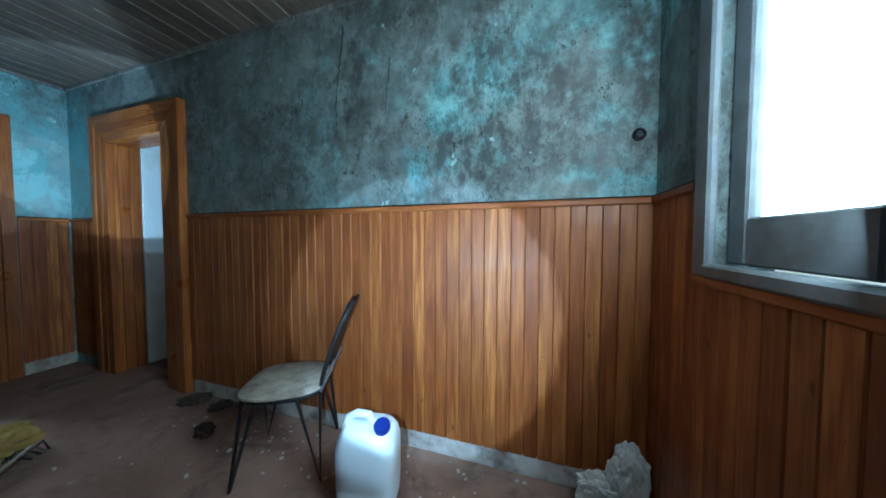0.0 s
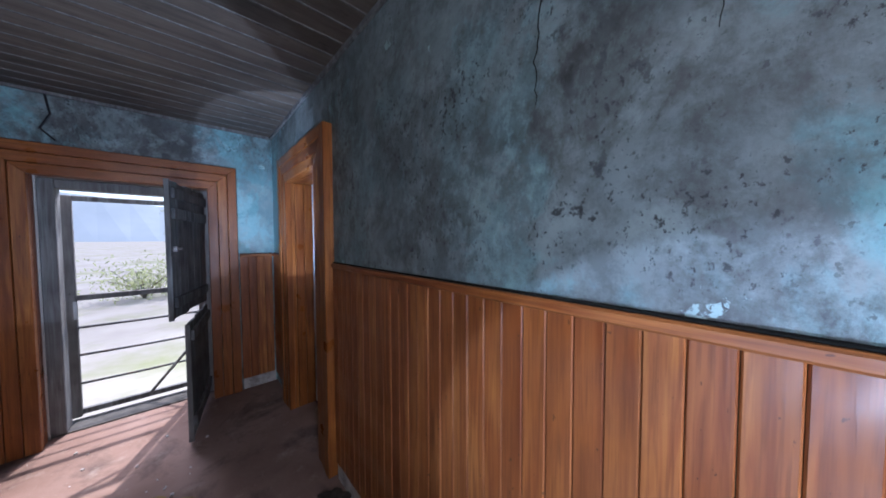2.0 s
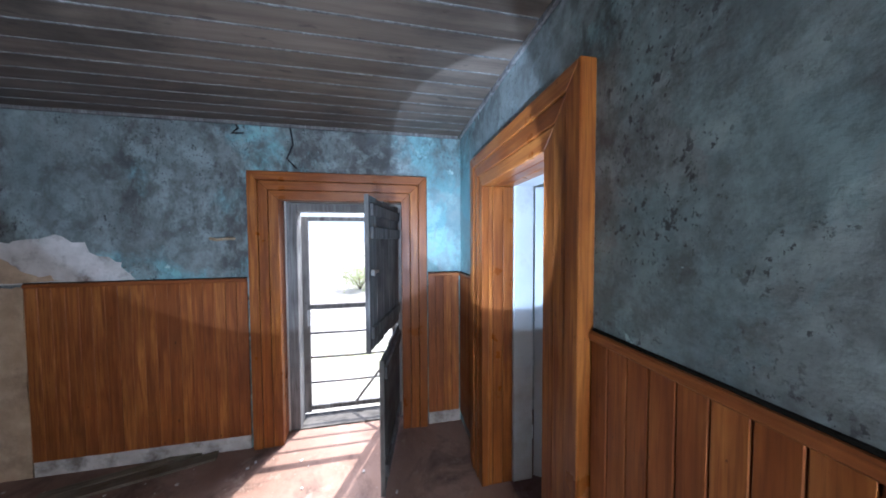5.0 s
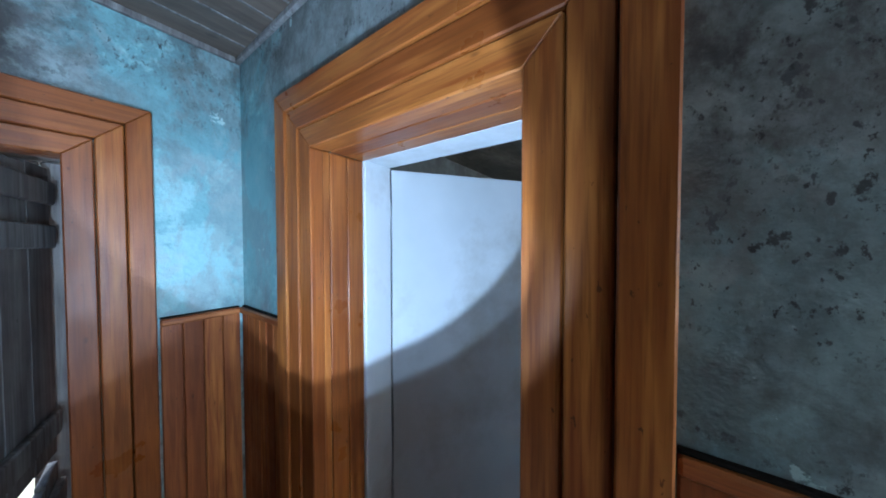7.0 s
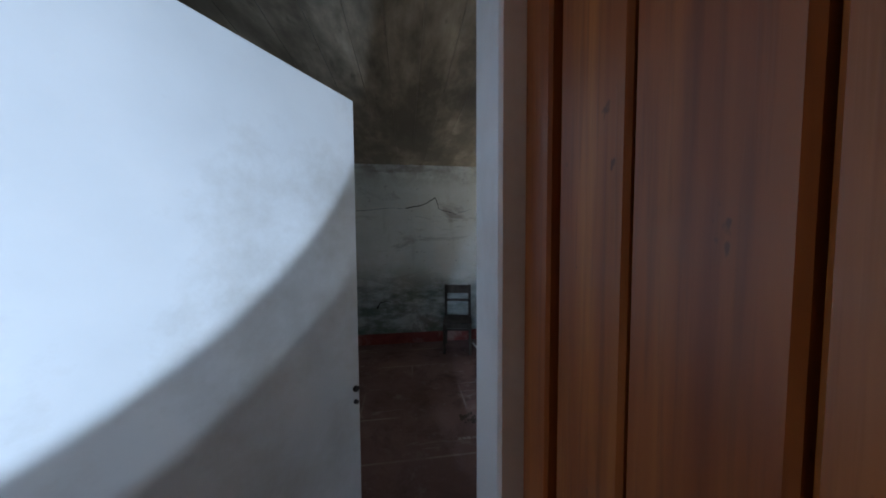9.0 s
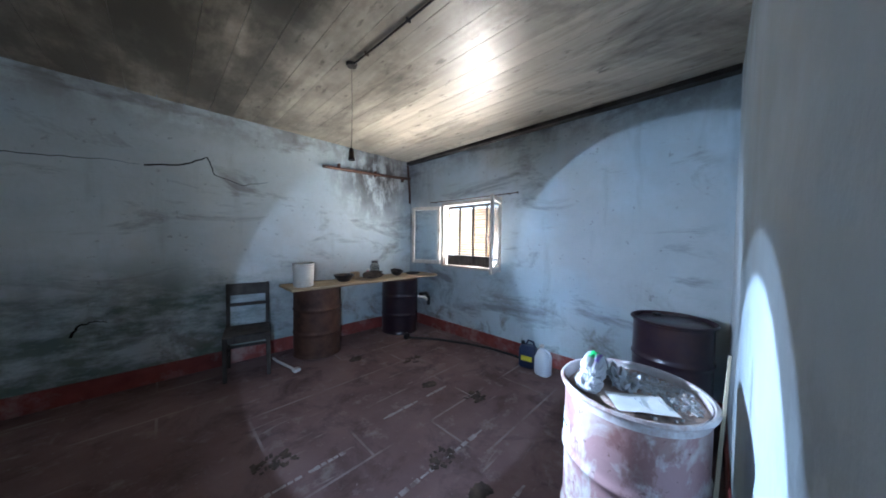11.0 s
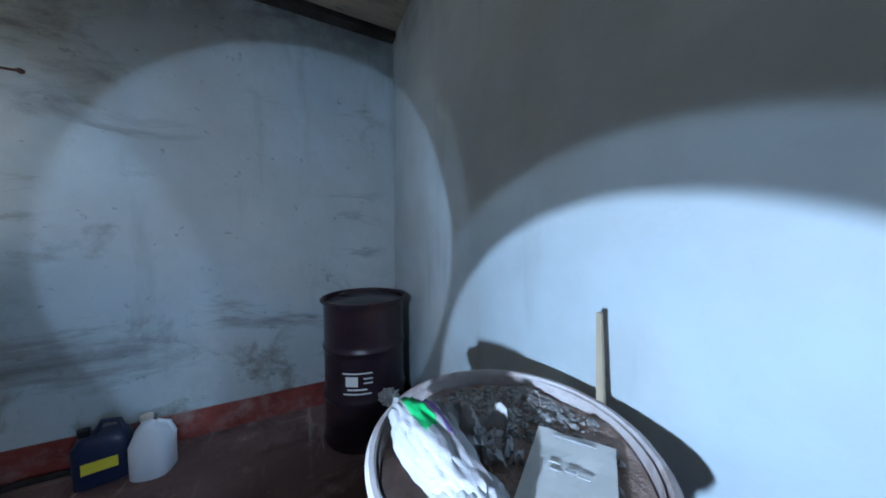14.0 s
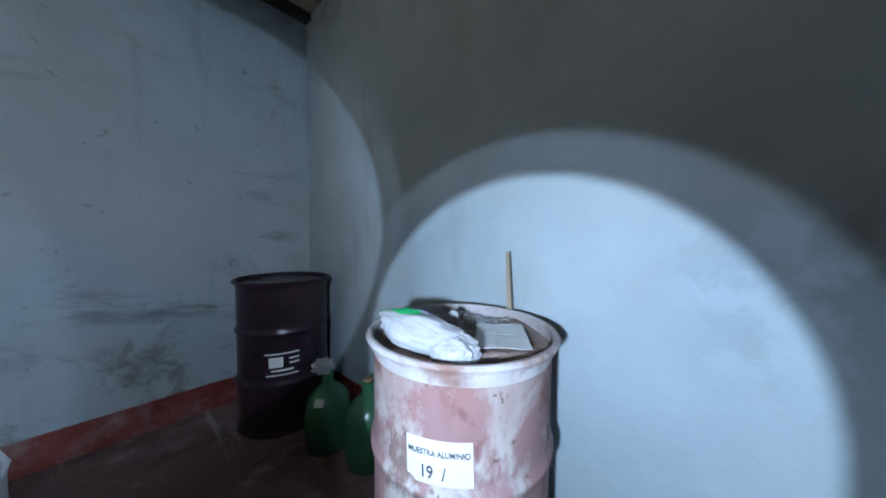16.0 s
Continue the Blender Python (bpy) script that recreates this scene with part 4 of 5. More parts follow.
# dark lump that stands for the black void under the counter
sack = part("void_lump", lump(.24, .2, .62, .3, 2.0, 31, 4), SOIL)
sack.matrix_basis = turn(-3.75, -2.75, 0, 20)
tagged(sack, "dark lump filling the black void under the counter", "sack")
splash = tagged(new("tiled_splashback"), kind="structure")
tile_me = mesh_of("tile", boxes((0, .008, .002, .148, .002, .148), bevel=.002), TILE)
for i in range(8):
    for k in range(4):
        part("tile", tile_me, None, splash, m=turn(XL + .001, -3.30 + i * .15, .86 + k * .15))
tap = thing("wall_tap", turn(XL + .01, -2.6, 1.30), "small dark wall tap above the counter", "tap")
part("spout", tube([(0, 0, 0), (.06, 0, 0), (.09, 0, -.01), (.1, 0, -.05)], .011), BLACKMETAL, tap, smooth=True)
part("lever", boxes((.045, .06, -.035, .035, .018, .028), bevel=.003), BLACKMETAL, tap)

for name, m, pts, label in (
        ("wall_cable", turn(0, 0, 0), [(XL + .01, -.36, 2.74), (XL + .03, -.34, 2.70), (XL + .035, -.38, 2.66), (XL + .02, -.30, 2.67)], "dark twisted cable stub under the ceiling"),
        ("wall_cable", turn(0, 0, 0), [(XL + .008, .05, 2.74), (XL + .008, .07, 2.6), (XL + .01, .02, 2.48), (XL + .008, .09, 2.40)], "thin dark cable hanging on the wall")):
    c = part(name, tube(pts, .007), BLACKMETAL, smooth=True)
    tagged(c, label, "cable")
peg = part("wall_peg", tube([(XL, -.40, 1.80), (XL + .05, -.42, 1.80), (XL + .06, -.50, 1.79), (XL + .03, -.56, 1.80)], .012), RAWWOOD, smooth=True)
tagged(peg, "broken wooden peg sticking out of the wall", "peg")
knob = part("wall_socket", lathe([(0, 0), (.028, 0), (.028, .012), (.016, .02), (.016, .014), (0, .014)], 20), BLACKMETAL, smooth=True)
knob.matrix_basis = turn(.46, Y1 - .001, 1.76, 0, 90)
tagged(knob, "round black socket by the corner", "socket")

# ---------------------------------------------------------------- drums of the second room
DR, DH = .247, .845


def drum(m, paint, rim_paint, label, lid=True, group="drums", DR=DR):
    ob = thing("steel_drum", m, label, "drum", group)
    prof = [(0, 0), (DR - .012, 0), (DR, .008), (DR, .02), (DR - .008, .03), (DR - .008, .06)]
    for z in (.285, .565):
        prof += [(DR - .008, z - .040), (DR - .008, z - .016), (DR + .001, z - .006), (DR + .001, z + .006), (DR - .008, z + .016), (DR - .008, z + .040)]
    prof += [(DR - .008, DH - .08), (DR - .008, DH - .03)]
    part("shell", lathe(prof, 56), paint, ob, smooth=True)
    part("rim", lathe([(DR - .004, DH - .022), (DR + .008, DH - .018), (DR + .012, DH - .008), (DR + .006, DH), (DR - .002, DH), (DR - .006, DH - .006), (DR - .008, DH - .05), (DR - .012, DH - .05), (DR - .011, DH - .006)], 56), rim_paint, ob, smooth=True)
    if lid:
        part("lid", lathe([(DR - .013, DH - .03), (DR - .03, DH - .022), (0, DH - .020)], 56), paint, ob, smooth=True)
        part("bung", lathe([(.03, DH - .021), (.03, DH - .008), (.024, DH - .005), (0, DH - .005)], 20, m=turn(.16, .08, 0)), BLACKMETAL, ob)
    return ob


near_drum = drum(turn(-1.645, 2.18, 0), DRUMPALE, DRUMRIM, "pale drum with rusted paint, filled with caked powder", lid=False)
bm = bmesh.new()
rings = [[bm.verts.new((r * math.cos(a * math.tau / 72), r * math.sin(a * math.tau / 72), 0)) for a in range(72)] for r in [.005 + k * (DR - .021) / 22 for k in range(23)]]
for a, b in zip(rings, rings[1:]):
    for i in range(72):
        bm.faces.new((a[i], a[(i + 1) % 72], b[(i + 1) % 72], b[i]))
bm.faces.new(rings[0])
for v in bm.verts:
    n = noise.noise(v.co * 9) * .014 + noise.noise(v.co * 31) * .005
    # the caked fill slopes down to the side away from the wall and leaves a gap there
    v.co.z = .815 + n * .8 - .060 * max(0, .79 * v.co.y - .61 * v.co.x - .13) / .10
part("fill", bm, CLAY, near_drum, "caked brownish powder", True)
rnd = random.Random(9)
crumbs = bmesh.new()
for i in range(1500):
    a, r = rnd.gauss(-.6, .85), .20 * math.sqrt(rnd.random())
    x, y = r * math.cos(a) + .03, r * math.sin(a) - .02
    if math.hypot(x, y) > .215:
        continue
    s = rnd.choice((.0018, .0025, .0035, .005, .0075)) * rnd.uniform(.7, 1.2)
    vs = bmesh.ops.create_icosphere(crumbs, subdivisions=1, radius=s)["verts"]
    for v in vs:
        v.co = v.co * (1 + rnd.uniform(-.28, .28))
        v.co.z *= .7
        v.co += Vector((x, y, .819 + noise.noise(Vector((x, y, 0)) * 9) * .014))
part("loose_powder", crumbs, RUBBLE, near_drum, "loose grey crumbs on the fill")["kind"] = "stuff"

# paper label pasted round the drum
def on_drum(me, a0, z0, tilt, lift):
    for v in me.vertices:
        u, w = v.co.x * math.cos(tilt) - v.co.y * math.sin(tilt), v.co.x * math.sin(tilt) + v.co.y * math.cos(tilt)
        r = DR - .008 + lift + v.co.z
        a = a0 + u / DR
        v.co = (r * math.cos(a), r * math.sin(a), z0 + w)
    return me


LA, LZ, LT = radians(117), .637, radians(2)
bm = bmesh.new()
bmesh.ops.create_grid(bm, x_segments=14, y_segments=8, size=.5)
for v in bm.verts:
    v.co.x, v.co.y = -v.co.x * .146, v.co.y * .094
    if v.co.y < -.02 and v.co.x < -.06:
        v.co.y += .01
tag = part("label", on_drum(mesh_of("label", bm, PAPER), LA, LZ, LT, .003), None, near_drum, "torn white paper label with printed words")
def printed(text, size, x, y):
    cu = bpy.data.curves.new("text", "FONT")
    cu.body, cu.size, cu.align_x, cu.align_y, cu.extrude, cu.offset = text, size, "CENTER", "CENTER", .0004, size * .018
    ob = bpy.data.objects.new("text", cu)
    scene.collection.objects.link(ob)
    me = bpy.data.meshes.new_from_object(ob.evaluated_get(bpy.context.evaluated_depsgraph_get()))
    bpy.data.objects.remove(ob)
    for v in me.vertices:
        v.co.x, v.co.y = v.co.x + x, v.co.y + y
    me.materials.clear()
    me.materials.append(INK)
    return me


for text, size, x, y in (("MUESTRA ALUMINIO", .0145, 0, .019), ("19", .031, -.026, -.022), ("/", .031, .012, -.022)):
    me = printed(text, size, x, y)
    mid = y
    for v in me.vertices:
        v.co.y = mid + (v.co.y - mid) * 1.2
    part("lettering", on_drum(me, LA, LZ, LT, .0042), None, tag)

bag = thing("plastic_bag", turn(-1.635, 2.325, .808, 10), "crumpled white plastic bag with a green stripe", "bag")


def film(rx, ry, rz, seed, folds):
    """A slack plastic pouch with creases running along it."""
    bm = bmesh.new()
    bmesh.ops.create_icosphere(bm, subdivisions=5, radius=1)
    for v in bm.verts:
        d = v.co.copy()
        n = 0.10 * noise.noise(Vector((d.x * 1.5, d.y * folds, d.z * folds)) + Vector((seed, 0, 0)))
        n += 0.13 * abs(noise.noise(d * 3.6 + Vector((seed, 2, 0)))) + 0.16 * noise.noise(d * 1.7 + Vector((0, seed, 0))) + 0.05 * abs(noise.noise(d * 7 + Vector((seed, seed, 0))))
        v.co = Vector((d.x * rx, d.y * ry, d.z * rz)) * (1 + n)
    low = min(v.co.z for v in bm.verts)
    for v in bm.verts:
        v.co.z = max(0.0, v.co.z - low - rz * .25)
    return bm


def printed_band(bm, keep, lift=.0012):
    """The faces of a pouch that carry one colour of print, a hair proud of it."""
    bm = bm.copy()
    bmesh.ops.recalc_face_normals(bm, faces=bm.faces[:])
    bm.normal_update()
    for v in bm.verts:
        v.co += v.normal * lift
    bmesh.ops.delete(bm, geom=[f for f in bm.faces if not keep(f.calc_center_median()) or f.normal.z < -.1], context="FACES")
    return bm


def crumple(w, d, seed, high):
    """A thin scrap of film, folded and curled."""
    bm = bmesh.new()
    bmesh.ops.create_grid(bm, x_segments=26, y_segments=20, size=.5)
    for v in bm.verts:
        p = Vector((v.co.x * 3.2, v.co.y * 3.2, seed))
        fold = abs(noise.noise(p)) * 1.5 + .5 * abs(noise.noise(p * 2.3)) + .2 * noise.noise(p * 5)
        v.co = (v.co.x * w + .012 * noise.noise(p * 2), v.co.y * d + .014 * noise.noise(p * 2 + Vector((0, 0, 5))), fold * high)
    bmesh.ops.solidify(bm, geom=bm.faces[:], thickness=.0008)
    return bm


pouch = film(.120, .048, .046, 3, 6)
lie = turn(.012, 0, .012, 0, 0, -6)
part("stripe", printed_band(pouch, lambda c: c.x > -.005 and -.012 < c.y + .12 * (c.x - .05) < .016), GREENINK, bag, "green printed stripe", True, m=lie)
part("stripe", printed_band(pouch, lambda c: c.x > -.03 and -.032 < c.y + .12 * (c.x - .05) < -.020), PURPLE, bag, "faded purple printed stripe", True, m=lie)
part("film", pouch, POLY, bag, smooth=True, m=lie)
part("film", film(.054, .048, .036, 8, 5), POLY, bag, smooth=True, m=turn(-.095, .004, .0, 20))
part("scrap", crumple(.17, .11, 2.0, .058), POLY, bag, "thin crumpled scrap of film", True, m=turn(.045, -.09, .004, 25))
part("scrap", crumple(.10, .07, 7.0, .034), POLY, bag, "thin crumpled scrap of film", True, m=turn(-.015, -.125, .006, -20))

leaflet = thing("paper_sheet", turn(-1.745, 2.135, .829, 33, 0, 2), "white printed sheet lying on the drum", "paper")
bm = bmesh.new()
bmesh.ops.create_grid(bm, x_segments=8, y_segments=8, size=.5)
for v in bm.verts:
    v.co = (v.co.x * .135, v.co.y * .19, .004 * noise.noise(v.co * 3) + .006 * v.co.x * v.co.x)
pg = part("page", bm, PAPER, leaflet)
pg.modifiers.new("thick", "SOLIDIFY").thickness = .0012
for x0, x1, y0, y1 in ((-.036, .036, -.079, -.076), (-.030, -.012, .002, .005), (-.010, .006, -.004, .003), (.016, .034, -.010, -.008), (.014, .030, .006, .008)):
    part("print", boxes((x0, x1, y0, y1, .003, .0047)), FAINT, leaflet, "faint grey print")

corner_drum = drum(turn(-.28, 2.175, 0, 10), DRUMDARK, DRUMDARK, "dark purple-black drum with a white label in the corner")
for k, (w, h, z, du) in enumerate(((.17, .008, .46, 0), (.07, .055, .415, -.03), (.05, .008, .43, .06), (.05, .008, .405, .06), (.11, .01, .37, 0), (.16, .008, .345, 0))):
    bm = bmesh.new()
    bmesh.ops.create_grid(bm, x_segments=8, y_segments=1, size=.5)
    for v in bm.verts:
        v.co.x, v.co.y = -v.co.x * w + du, v.co.y * h
    part("label_print", on_drum(mesh_of("label_print", bm, PAPER), radians(148), z, 0, .0035), None, corner_drum, "white printed bars")

rust_a = drum(turn(-1.60, 5.46, 0), RUST, RUST, "rusty brown drum carrying one end of a plank", DR=.275)
rust_b = drum(turn(-.36, 5.44, 0), DRUMDARK, RUST, "black sooty drum carrying one end of a plank", DR=.275)
valve = thing("drum_valve", turn(-.36, 5.44, 0), "pale valve with a black elbow on the drum", "valve")
part("spigot", tube([(.16, -.24, .53), (.21, -.33, .53), (.25, -.36, .49)], .022), PAPER, valve, smooth=True)
part("elbow", tube([(.20, -.22, .56), (.30, -.28, .57), (.36, -.27, .50), (.37, -.26, .38)], .026), RUBBER, valve, smooth=True)

plank = part("bench_plank", board_mesh("bench_plank", .44, .03, 2.09, RAWWOOD, .006), None)
plank.matrix_basis = Matrix(((0, 0, 1, -2.02), (1, 0, 0, 5.27), (0, 1, 0, .876), (0, 0, 0, 1)))
tagged(plank, "worn plank laid across two drums as a bench", "plank")
TOP = .877

bucket = thing("white_bucket", turn(-1.86, 5.18, TOP), "white plastic bucket standing on the plank", "bucket")
part("body", lathe([(0, 0), (.088, 0), (.10, .01), (.108, .235), (.114, .24), (.114, .258), (.104, .258), (.10, .235), (.08, .012), (0, .012)], 36), OLDWHITE, bucket, smooth=True)
part("bail", tube([(-.112, 0, .245), (-.10, .04, .2), (0, .115, .16), (.10, .04, .2), (.112, 0, .245)], .003), STEEL, bucket, smooth=True)
bowl = thing("dark_bowl", turn(-1.36, 5.25, TOP), "dark sooty bowl on the plank", "bowl")
part("bowl", lathe([(0, 0), (.05, 0), (.07, .01), (.12, .075), (.125, .085), (.115, .083), (.06, .018), (0, .015)], 32), BLACKMETAL, bowl, smooth=True)
box_ob = part("small_carton", boxes((-.05, .05, -.04, .04, 0, .095), bevel=.004), RAWWOOD)
box_ob.matrix_basis = turn(-1.17, 5.33, TOP, 25)
tagged(box_ob, "small brown carton on the plank", "box")
flask = thing("pink_bottle", turn(-.96, 5.36, TOP), "small pink plastic bottle on the plank", "bottle")
part("body", lathe([(0, 0), (.03, 0), (.032, .006), (.032, .075), (.014, .095), (.014, .1), (0, .1)], 20), PINK, flask, smooth=True)
part("cap", lathe([(0, .1), (.017, .1), (.017, .122), (0, .122)], 16), PAPER, flask, smooth=True)
jar = thing("glass_jar", turn(-.83, 5.40, TOP), "tall dusty glass jar on the plank", "jar")
part("glass", lathe([(0, 0), (.058, 0), (.062, .008), (.062, .15), (.04, .185), (.04, .2), (.035, .2), (.035, .183), (.056, .147), (.056, .012), (0, .01)], 28), JARGLASS, jar, smooth=True)
part("lid", lathe([(0, .2), (.043, .2), (.043, .222), (0, .224)], 24), BLACKMETAL, jar, smooth=True)
rag = part("sooty_rag", lump(.15, .07, .045, .5, 2.6, 51, 4), SOIL)
rag.matrix_basis = turn(-.98, 5.20, TOP, 8)
tagged(rag, "dark crumpled rag on the plank", "rag")
bowl2 = thing("dark_bowl", turn(-.56, 5.26, TOP), "dark sooty bowl tipped on the plank", "bowl")
part("bowl", lathe([(0, 0), (.04, 0), (.06, .012), (.09, .06), (.093, .07), (.085, .068), (.05, .02), (0, .016)], 28), BLACKMETAL, bowl2, smooth=True, m=turn(0, 0, .012, 0, 12))
tray = part("flat_dish", lathe([(0, 0), (.09, 0), (.11, .02), (.105, .022), (.085, .006), (0, .006)], 28), CEMENT, smooth=True)
tray.matrix_basis = turn(-.22, 5.30, TOP)
tagged(tray, "flat grey dish on the plank", "dish")

# dark wooden chair
wc = thing("wooden_chair", turn(-2.33, 5.42, 0, -12), "dark-stained wooden chair with a ladder back", "chair")
part("seat", boxes((-.20, .20, -.20, .19, .43, .455), bevel=.01), DARKWOOD, wc)
for x in (-.18, .18):
    part("leg", boxes((x - .018, x + .018, -.19, -.154, 0, .429), bevel=.004), DARKWOOD, wc)
    bm = boxes((x - .018, x + .018, .19, .226, 0, .90), bevel=.004)
    for v in bm.verts:
        v.co.y += .06 * max(0, v.co.z - .45) / .45
    part("leg", bm, DARKWOOD, wc)
    part("stretcher", boxes((x - .01, x + .01, -.153, .189, .17, .2), bevel=.003), DARKWOOD, wc)
part("apron", boxes((-.161, .161, -.185, -.165, .37, .428), bevel=.003), DARKWOOD, wc)
part("stretcher", boxes((-.161, .161, .2, .216, .2, .23), bevel=.003), DARKWOOD, wc)
for z, h, y in ((.775, .125, .236), (.655, .035, .220)):
    part("back_rail", boxes((-.162, .162, y, y + .018, z, z + h), bevel=.003), DARKWOOD, wc)

# jugs under the window wall
jug = thing("oil_can", turn(-.075, 3.425, 0, 100), "navy plastic canister with a yellow label", "canister")
part("body", loft([(0, .09, .055, 4, 0, 0), (.008, .098, .062, 4, 0, 0), (.20, .098, .062, 4, 0, 0), (.235, .08, .05, 3, 0, 0), (.245, .07, .04, 3, 0, 0)], 36), NAVY, jug, smooth=True)
part("handle", tube([(-.07, 0, .23), (-.055, 0, .285), (0, 0, .295), (.025, 0, .24)], .012), NAVY, jug, smooth=True)
part("cap", lathe([(0, 0), (.022, 0), (.022, .03), (0, .03)], 18, m=turn(.06, 0, .245)), BLACKMETAL, jug, smooth=True)
part("label", boxes((-.06, .06, .0625, .0645, .08, .135), bevel=.001), YELLOW, jug, "yellow label")
wj = thing("milky_jug", turn(-.13, 3.225, 0, 80), "milky translucent plastic jug", "jug")
part("body", loft([(0, .075, .065, 3, 0, 0), (.01, .083, .072, 3, 0, 0), (.17, .083, .072, 3, 0, 0), (.24, .05, .045, 2.5, .01, 0), (.265, .022, .022, 2, .02, 0), (.285, .022, .022, 2, .02, 0)], 32), PLASTIC, wj, smooth=True)
part("cap", lathe([(0, 0), (.026, 0), (.026, .02), (0, .022)], 18, m=turn(.02, 0, .283)), OLDWHITE, wj, smooth=True)
part("handle", tube([(-.078, 0, .15), (-.092, 0, .2), (-.07, 0, .25), (-.02, 0, .265)], .011), PLASTIC, wj, smooth=True)

# green demijohns between the drums
def demijohn(m, label):
    ob = thing("demijohn", m, label, "demijohn", "demijohns")
    part("glass", lathe([(0, 0), (.085, 0), (.10, .012), (.112, .08), (.112, .20), (.10, .27), (.06, .315), (.028, .335), (.026, .385), (.03, .388), (.03, .40), (.02, .40), (.02, .335), (.055, .308), (.105, .2), (.105, .08), (.09, .016), (0, .01)], 40), GREENGLASS, ob, smooth=True)
    part("stopper", lathe([(0, .38), (.019, .38), (.021, .41), (0, .412)], 16), RAWWOOD, ob)
    return ob


d1 = demijohn(turn(-.74, 2.13, 0, 30), "green glass demijohn with plastic film on its neck")
part("film", lump(.045, .04, .035, .6, 3, 61, 4), POLY, d1, "crumpled plastic film", m=turn(.01, .02, .385))
part("tag", boxes((-.022, .022, -.001, .001, -.018, .018)), PAPER, d1, "small white tag", m=turn(-.02, .102, .285, 10, 35))
demijohn(turn(-.985, 2.05, 0, 80), "green glass demijohn standing against the wall")

stake = part("wooden_stake", boxes((-.024, .024, -.009, .009, 0, 1.045), bevel=.002), PALEWOOD)
for v in stake.data.vertices:
    if v.co.z > .9:
        v.co.x, v.co.y = v.co.x * .25 + .010, v.co.y * .45
stake.matrix_basis = turn(-1.715, 1.952, 0, 0, 2.2, 3.5)
tagged(stake, "long pointed wooden stake leaning on the wall", "stake")

# hanging lamp holder, pipe, hose, floor litter
bulb = thing("lamp_holder", turn(-1.93, 3.95, H2), "black lamp holder hanging on a thin wire", "lamp")
part("wire", tube([(0, 0, 0), (.006, 0, -.32), (0, 0, -.63)], .0022, 6), BLACKMETAL, bulb)
part("socket", lathe([(0, -.62), (.012, -.625), (.02, -.65), (.02, -.685), (.024, -.69), (.024, -.715), (0, -.71)], 18), BLACKMETAL, bulb, smooth=True)
part("rose", lathe([(0, 0), (.04, -.002), (.035, -.02), (0, -.022)], 20), DARKWOOD, bulb, smooth=True)
feed = thing("ceiling_cable", turn(0, 0, 0), "dark sooty cable stapled along the ceiling boards", "cable")
part("sheath", tube([(-1.86, YC + .01, H2 - .010), (-1.885, 2.5, H2 - .012), (-1.90, 3.1, H2 - .010), (-1.915, 3.6, H2 - .013), (-1.93, 3.94, H2 - .012)], .007, 8), BLACKMETAL, feed, smooth=True)
for y, x in ((2.2, -1.873), (2.75, -1.892), (3.3, -1.906), (3.75, -1.921)):
    part("staple", boxes((x - .016, x + .016, y - .005, y + .005, H2 - .023, H2 + .001), bevel=.002), BLACKMETAL, feed)


def crack(parent, points, r, seed):
    """A jagged crack, a thin dark groove line lying in the wall's face."""
    rnd = random.Random(seed)
    path = []
    for (x0, y0, z0), (x1, y1, z1) in zip(points, points[1:]):
        for i in range(7):
            q = i / 7
            path.append((x0 + (x1 - x0) * q + rnd.uniform(-.006, .006), y0, z0 + (z1 - z0) * q + rnd.uniform(-.006, .006)))
    part("crack", tube(path, r, 5, taper=.3), BLACKWOOD, parent, "dark hairline crack in the plaster")


crack(wall_north, [(-1.17, Y1, 2.62), (-1.19, Y1, 2.45), (-1.215, Y1, 2.28), (-1.235, Y1, 2.12), (-1.23, Y1, 1.98)], .0035, 1)
crack(wall_north, [(-.84, Y1, 2.36), (-.85, Y1, 2.26), (-.862, Y1, 2.12), (-.875, Y1, 1.99)], .0028, 2)
crack(wall_far, [(-3.9, YA, 2.02), (-3.56, YA, 2.046), (-3.31, YA, 2.072), (-3.05, YA, 2.072)], .004, 3)
crack(wall_far, [(-3.05, YA, 2.075), (-2.78, YA, 2.125), (-2.6, YA, 2.24), (-2.55, YA, 2.07), (-2.3, YA, 1.99), (-2.02, YA, 2.07)], .008, 4)
# small black loop low on the wall, drawn as a crack
crack(wall_far, [(-3.50, YA, .55), (-3.46, YA, .64), (-3.38, YA, .665), (-3.29, YA, .64)], .010, 5)
pipe = thing("wall_pipe", turn(0, 0, 0), "rusty sooty pipe running under the ceiling", "pipe")
part("pipe", tube([(-1.42, YA - .035, 2.37), (-.9, YA - .04, 2.385), (-.4, YA - .035, 2.41), (.06, YA - .03, 2.44)], .022), RUST, pipe, smooth=True)
for x in (-1.2, -.62, -.1):
    part("clip", boxes((x - .012, x + .012, YA - .064, YA - .001, 2.36, 2.445), bevel=.004), RUST, pipe)
cable = part("wall_cable", tube([(.02, YA - .02, 2.66), (.03, YA - .03, 2.45), (.06, YA - .03, 2.2), (.07, YA - .02, 2.02)], .016), RUST, smooth=True)
tagged(cable, "rusty drop pipe in the corner", "pipe")
hose = part("rubber_hose", tube([(-.50, 5.02, .016), (-.42, 4.93, .016), (-.25, 4.68, .016), (-.08, 4.30, .016), (.00, 4.0, .016), (.03, 3.75, .016), (.03, 3.58, .016)], .015), RUBBER, smooth=True)
tagged(hose, "black rubber hose lying along the wall", "hose")
clod = part("hose_coupling", lathe([(0, 0), (.04, 0), (.05, .02), (.045, .06), (.02, .08), (0, .08)], 18), BLACKMETAL, smooth=True)
clod.matrix_basis = turn(-.52, 5.05, 0)
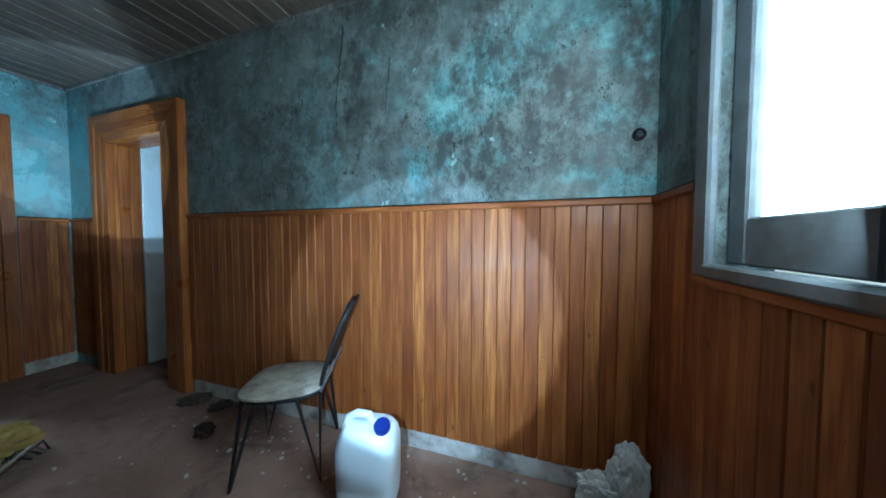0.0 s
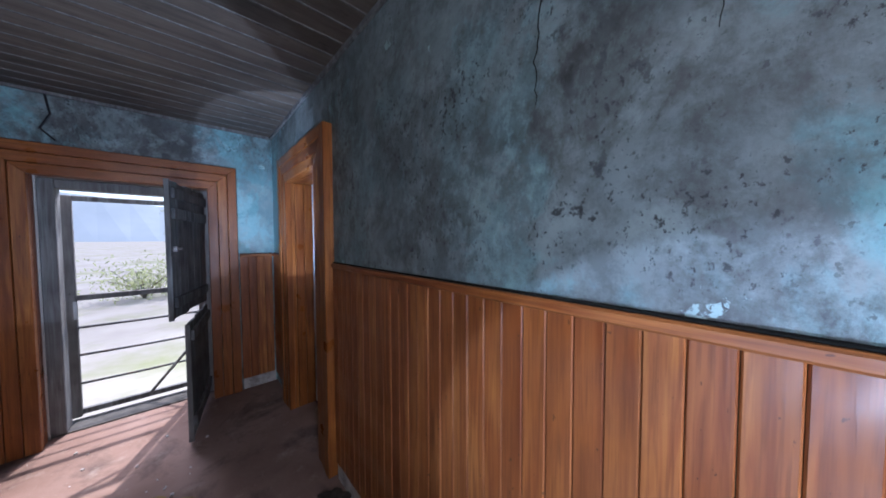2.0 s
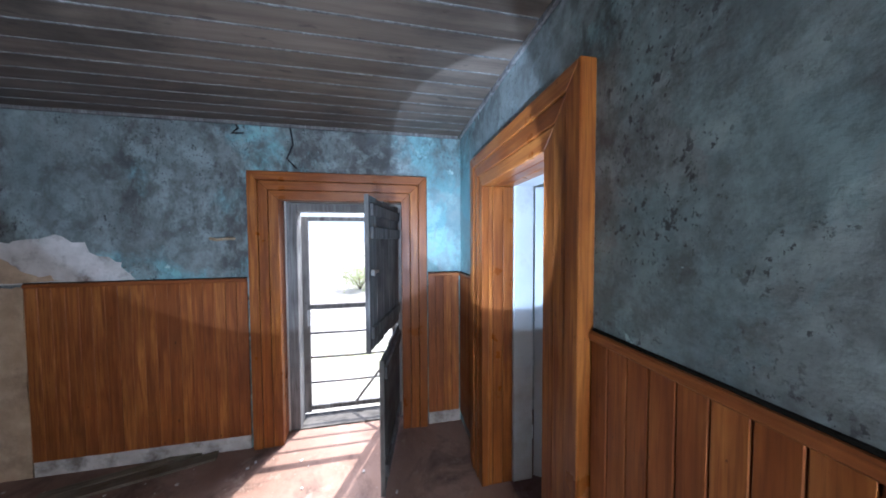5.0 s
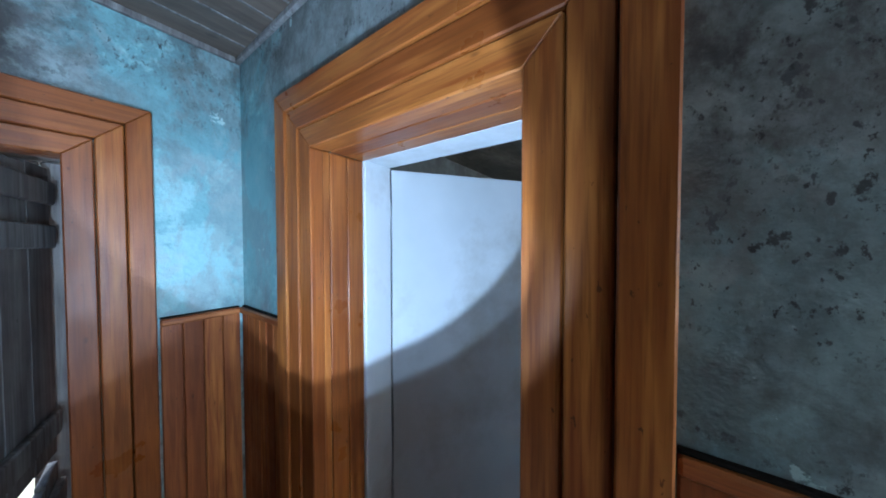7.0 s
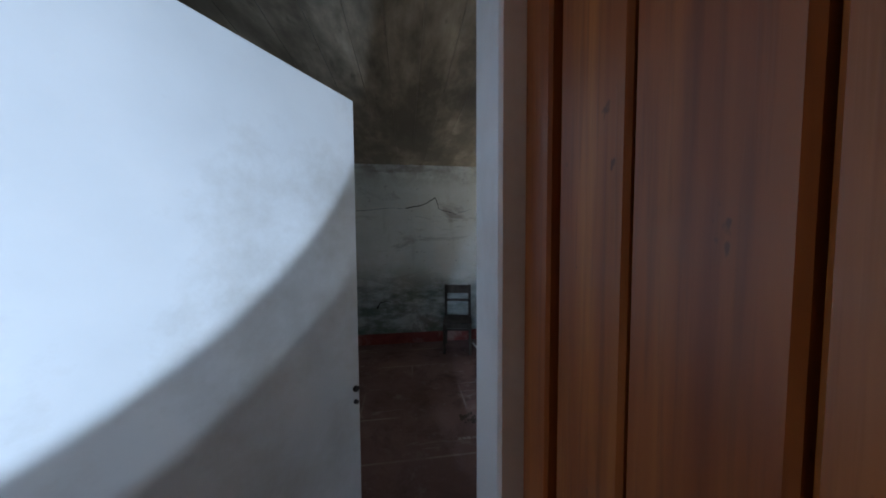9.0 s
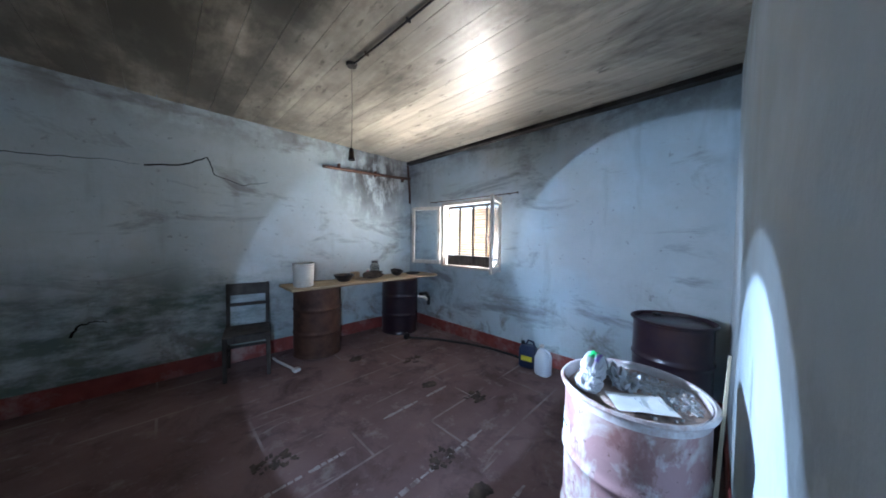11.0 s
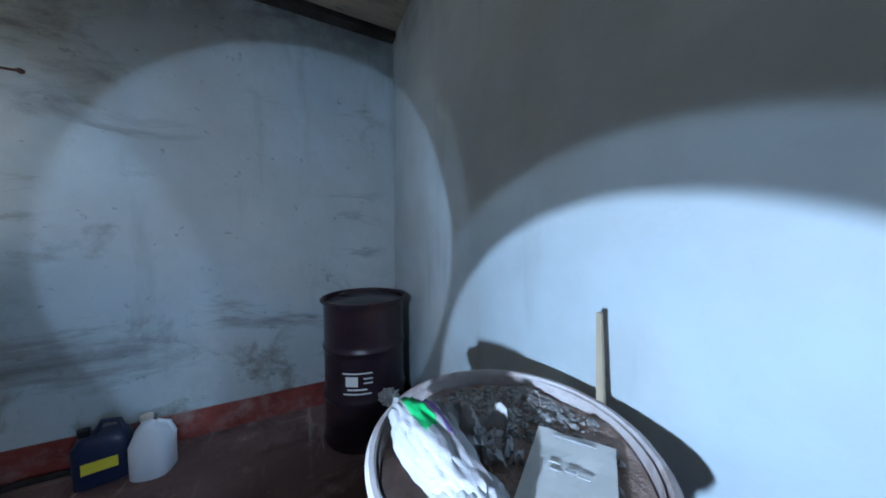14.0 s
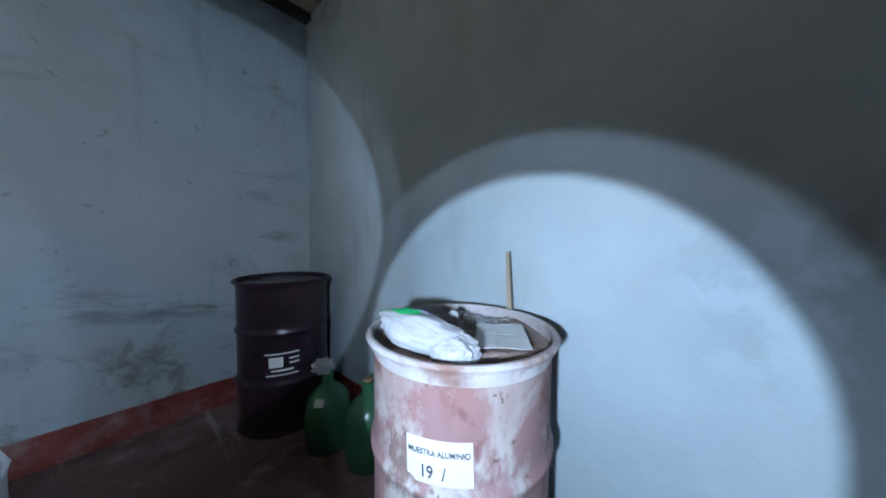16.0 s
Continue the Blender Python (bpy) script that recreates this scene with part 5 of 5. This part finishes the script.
tagged(clod, "black hose coupling on the floor", "coupling")
brush = thing("white_brush", turn(-2.03, 5.33, 0.012, 100), "white plastic brush lying on the floor", "brush")
part("stick", tube([(-.26, 0, .012), (.10, .01, .012), (.22, .0, .012)], .013), PAPER, brush, smooth=True)
part("head", boxes((-.32, -.255, -.035, .035, 0, .035), bevel=.008), PAPER, brush)
for i, (x, y, r) in enumerate(((-1.38, 4.92, .05), (-.90, 4.45, .09), (-1.0, 3.45, .08), (-2.46, 3.89, .10), (-1.71, 3.18, .07), (-1.15, 3.9, .05), (-1.72, 2.85, .05))):
    f = bmesh.new()
    rnd = random.Random(70 + i)
    for k in range(26):
        a, d, s = rnd.uniform(0, math.tau), r * math.sqrt(rnd.random()), rnd.uniform(.008, .026)
        add_box(f, -s, s, -s * .5, s * .5, 0, s * .35, m=turn(x + d * math.cos(a) * 1.4, y + d * math.sin(a), 0, rnd.uniform(0, 180), rnd.uniform(-12, 12)))
    tagged(part("dead_leaves", f, SOIL), "small scatter of dark dead leaves on the floor", "litter", kind="stuff")
smear = bmesh.new()
for x0, x1, y in ((-2.66, -2.12, 3.66), (-2.35, -1.30, 3.155), (-1.75, -1.05, 3.77), (-2.2, -1.5, 2.7)):
    rnd = random.Random(int(y * 100))
    n = 14
    for i in range(n):
        a = x0 + (x1 - x0) * i / n
        if rnd.random() < .82:
            w = rnd.uniform(.006, .016)
            add_box(smear, a, a + (x1 - x0) / n * rnd.uniform(.7, 1.02), y - w, y + w, 0, .0025)
tagged(part("cement_smears", smear, GROUT), "pale cement smears along the floor joints", "smear", kind="stuff")

# ---------------------------------------------------------------- yard outside
ground = wall("ground", YARD, (-400, 400, -400, 400, -.5, -.13))


def shrub(name, m, height, spread, leaves, seed, label, category):
    ob = thing(name, m, label, category, "yard plants")
    rnd = random.Random(seed)
    trunk = bmesh.new()
    tips = []
    for k in range(7):
        a = k * math.tau / 7 + rnd.uniform(-.3, .3)
        top = Vector((math.cos(a) * spread * .55, math.sin(a) * spread * .55, height * rnd.uniform(.6, .95)))
        mid = Vector((top.x * .3, top.y * .3, height * .4))
        tube([(0, 0, 0), mid, top], .03 * height, 6, trunk, taper=.3)
        tips += [mid, top, (mid + top) / 2]
    part("trunk", trunk, BARK, ob)
    verts, faces = [], []
    for k in range(leaves):
        c = rnd.choice(tips) + Vector((rnd.gauss(0, 1), rnd.gauss(0, 1), rnd.gauss(0, .8))) * spread * .24
        u = Vector((rnd.gauss(0, 1), rnd.gauss(0, 1), rnd.gauss(0, 1))).normalized()
        w = u.orthogonal().normalized()
        s = rnd.uniform(.03, .065) * max(1.0, height * .55)
        i = len(verts)
        verts += [c - u * s, c + w * s * .45, c + u * s, c - w * s * .45]
        faces.append((i, i + 1, i + 2, i + 3))
    me = bpy.data.meshes.new("crown")
    me.from_pydata([tuple(v) for v in verts], [], faces)
    me.materials.append(LEAF)
    part("crown", me, None, ob)
    return ob


for i, (x, y, hh, sp) in enumerate(((-10.5, 1.9, 1.0, 1.1), (-13.0, -.2, .9, 1.3), (-14, 2.6, 1.1, 1.6))):
    shrub("shrub", turn(x, y, -.13), hh, sp, 1500, 100 + i, "leafy green shrub at the yard's edge", "shrub")
for i, (x, y, hh, sp) in enumerate(((-52, 3.0, 5.0, 4.5), (-60, 14, 7, 5))):
    shrub("tree", turn(x, y, -.13), hh, sp, 2600, 200 + i, "leafy broad tree beyond the yard", "tree")
bm = bmesh.new()
prev = None
for k in range(61):
    a = radians(95 + 170 * k / 60)
    h = 34 + 16 * noise.noise(Vector((k * .13, 3, 0))) + 5 * noise.noise(Vector((k * .5, 1, 0)))
    p, q = bm.verts.new((math.cos(a) * 330, math.sin(a) * 330, -2)), bm.verts.new((math.cos(a) * 380, math.sin(a) * 380, h))
    if prev:
        bm.faces.new((prev[0], p, q, prev[1]))
    prev = (p, q)
tagged(part("backdrop", bm, HILL), kind="structure")
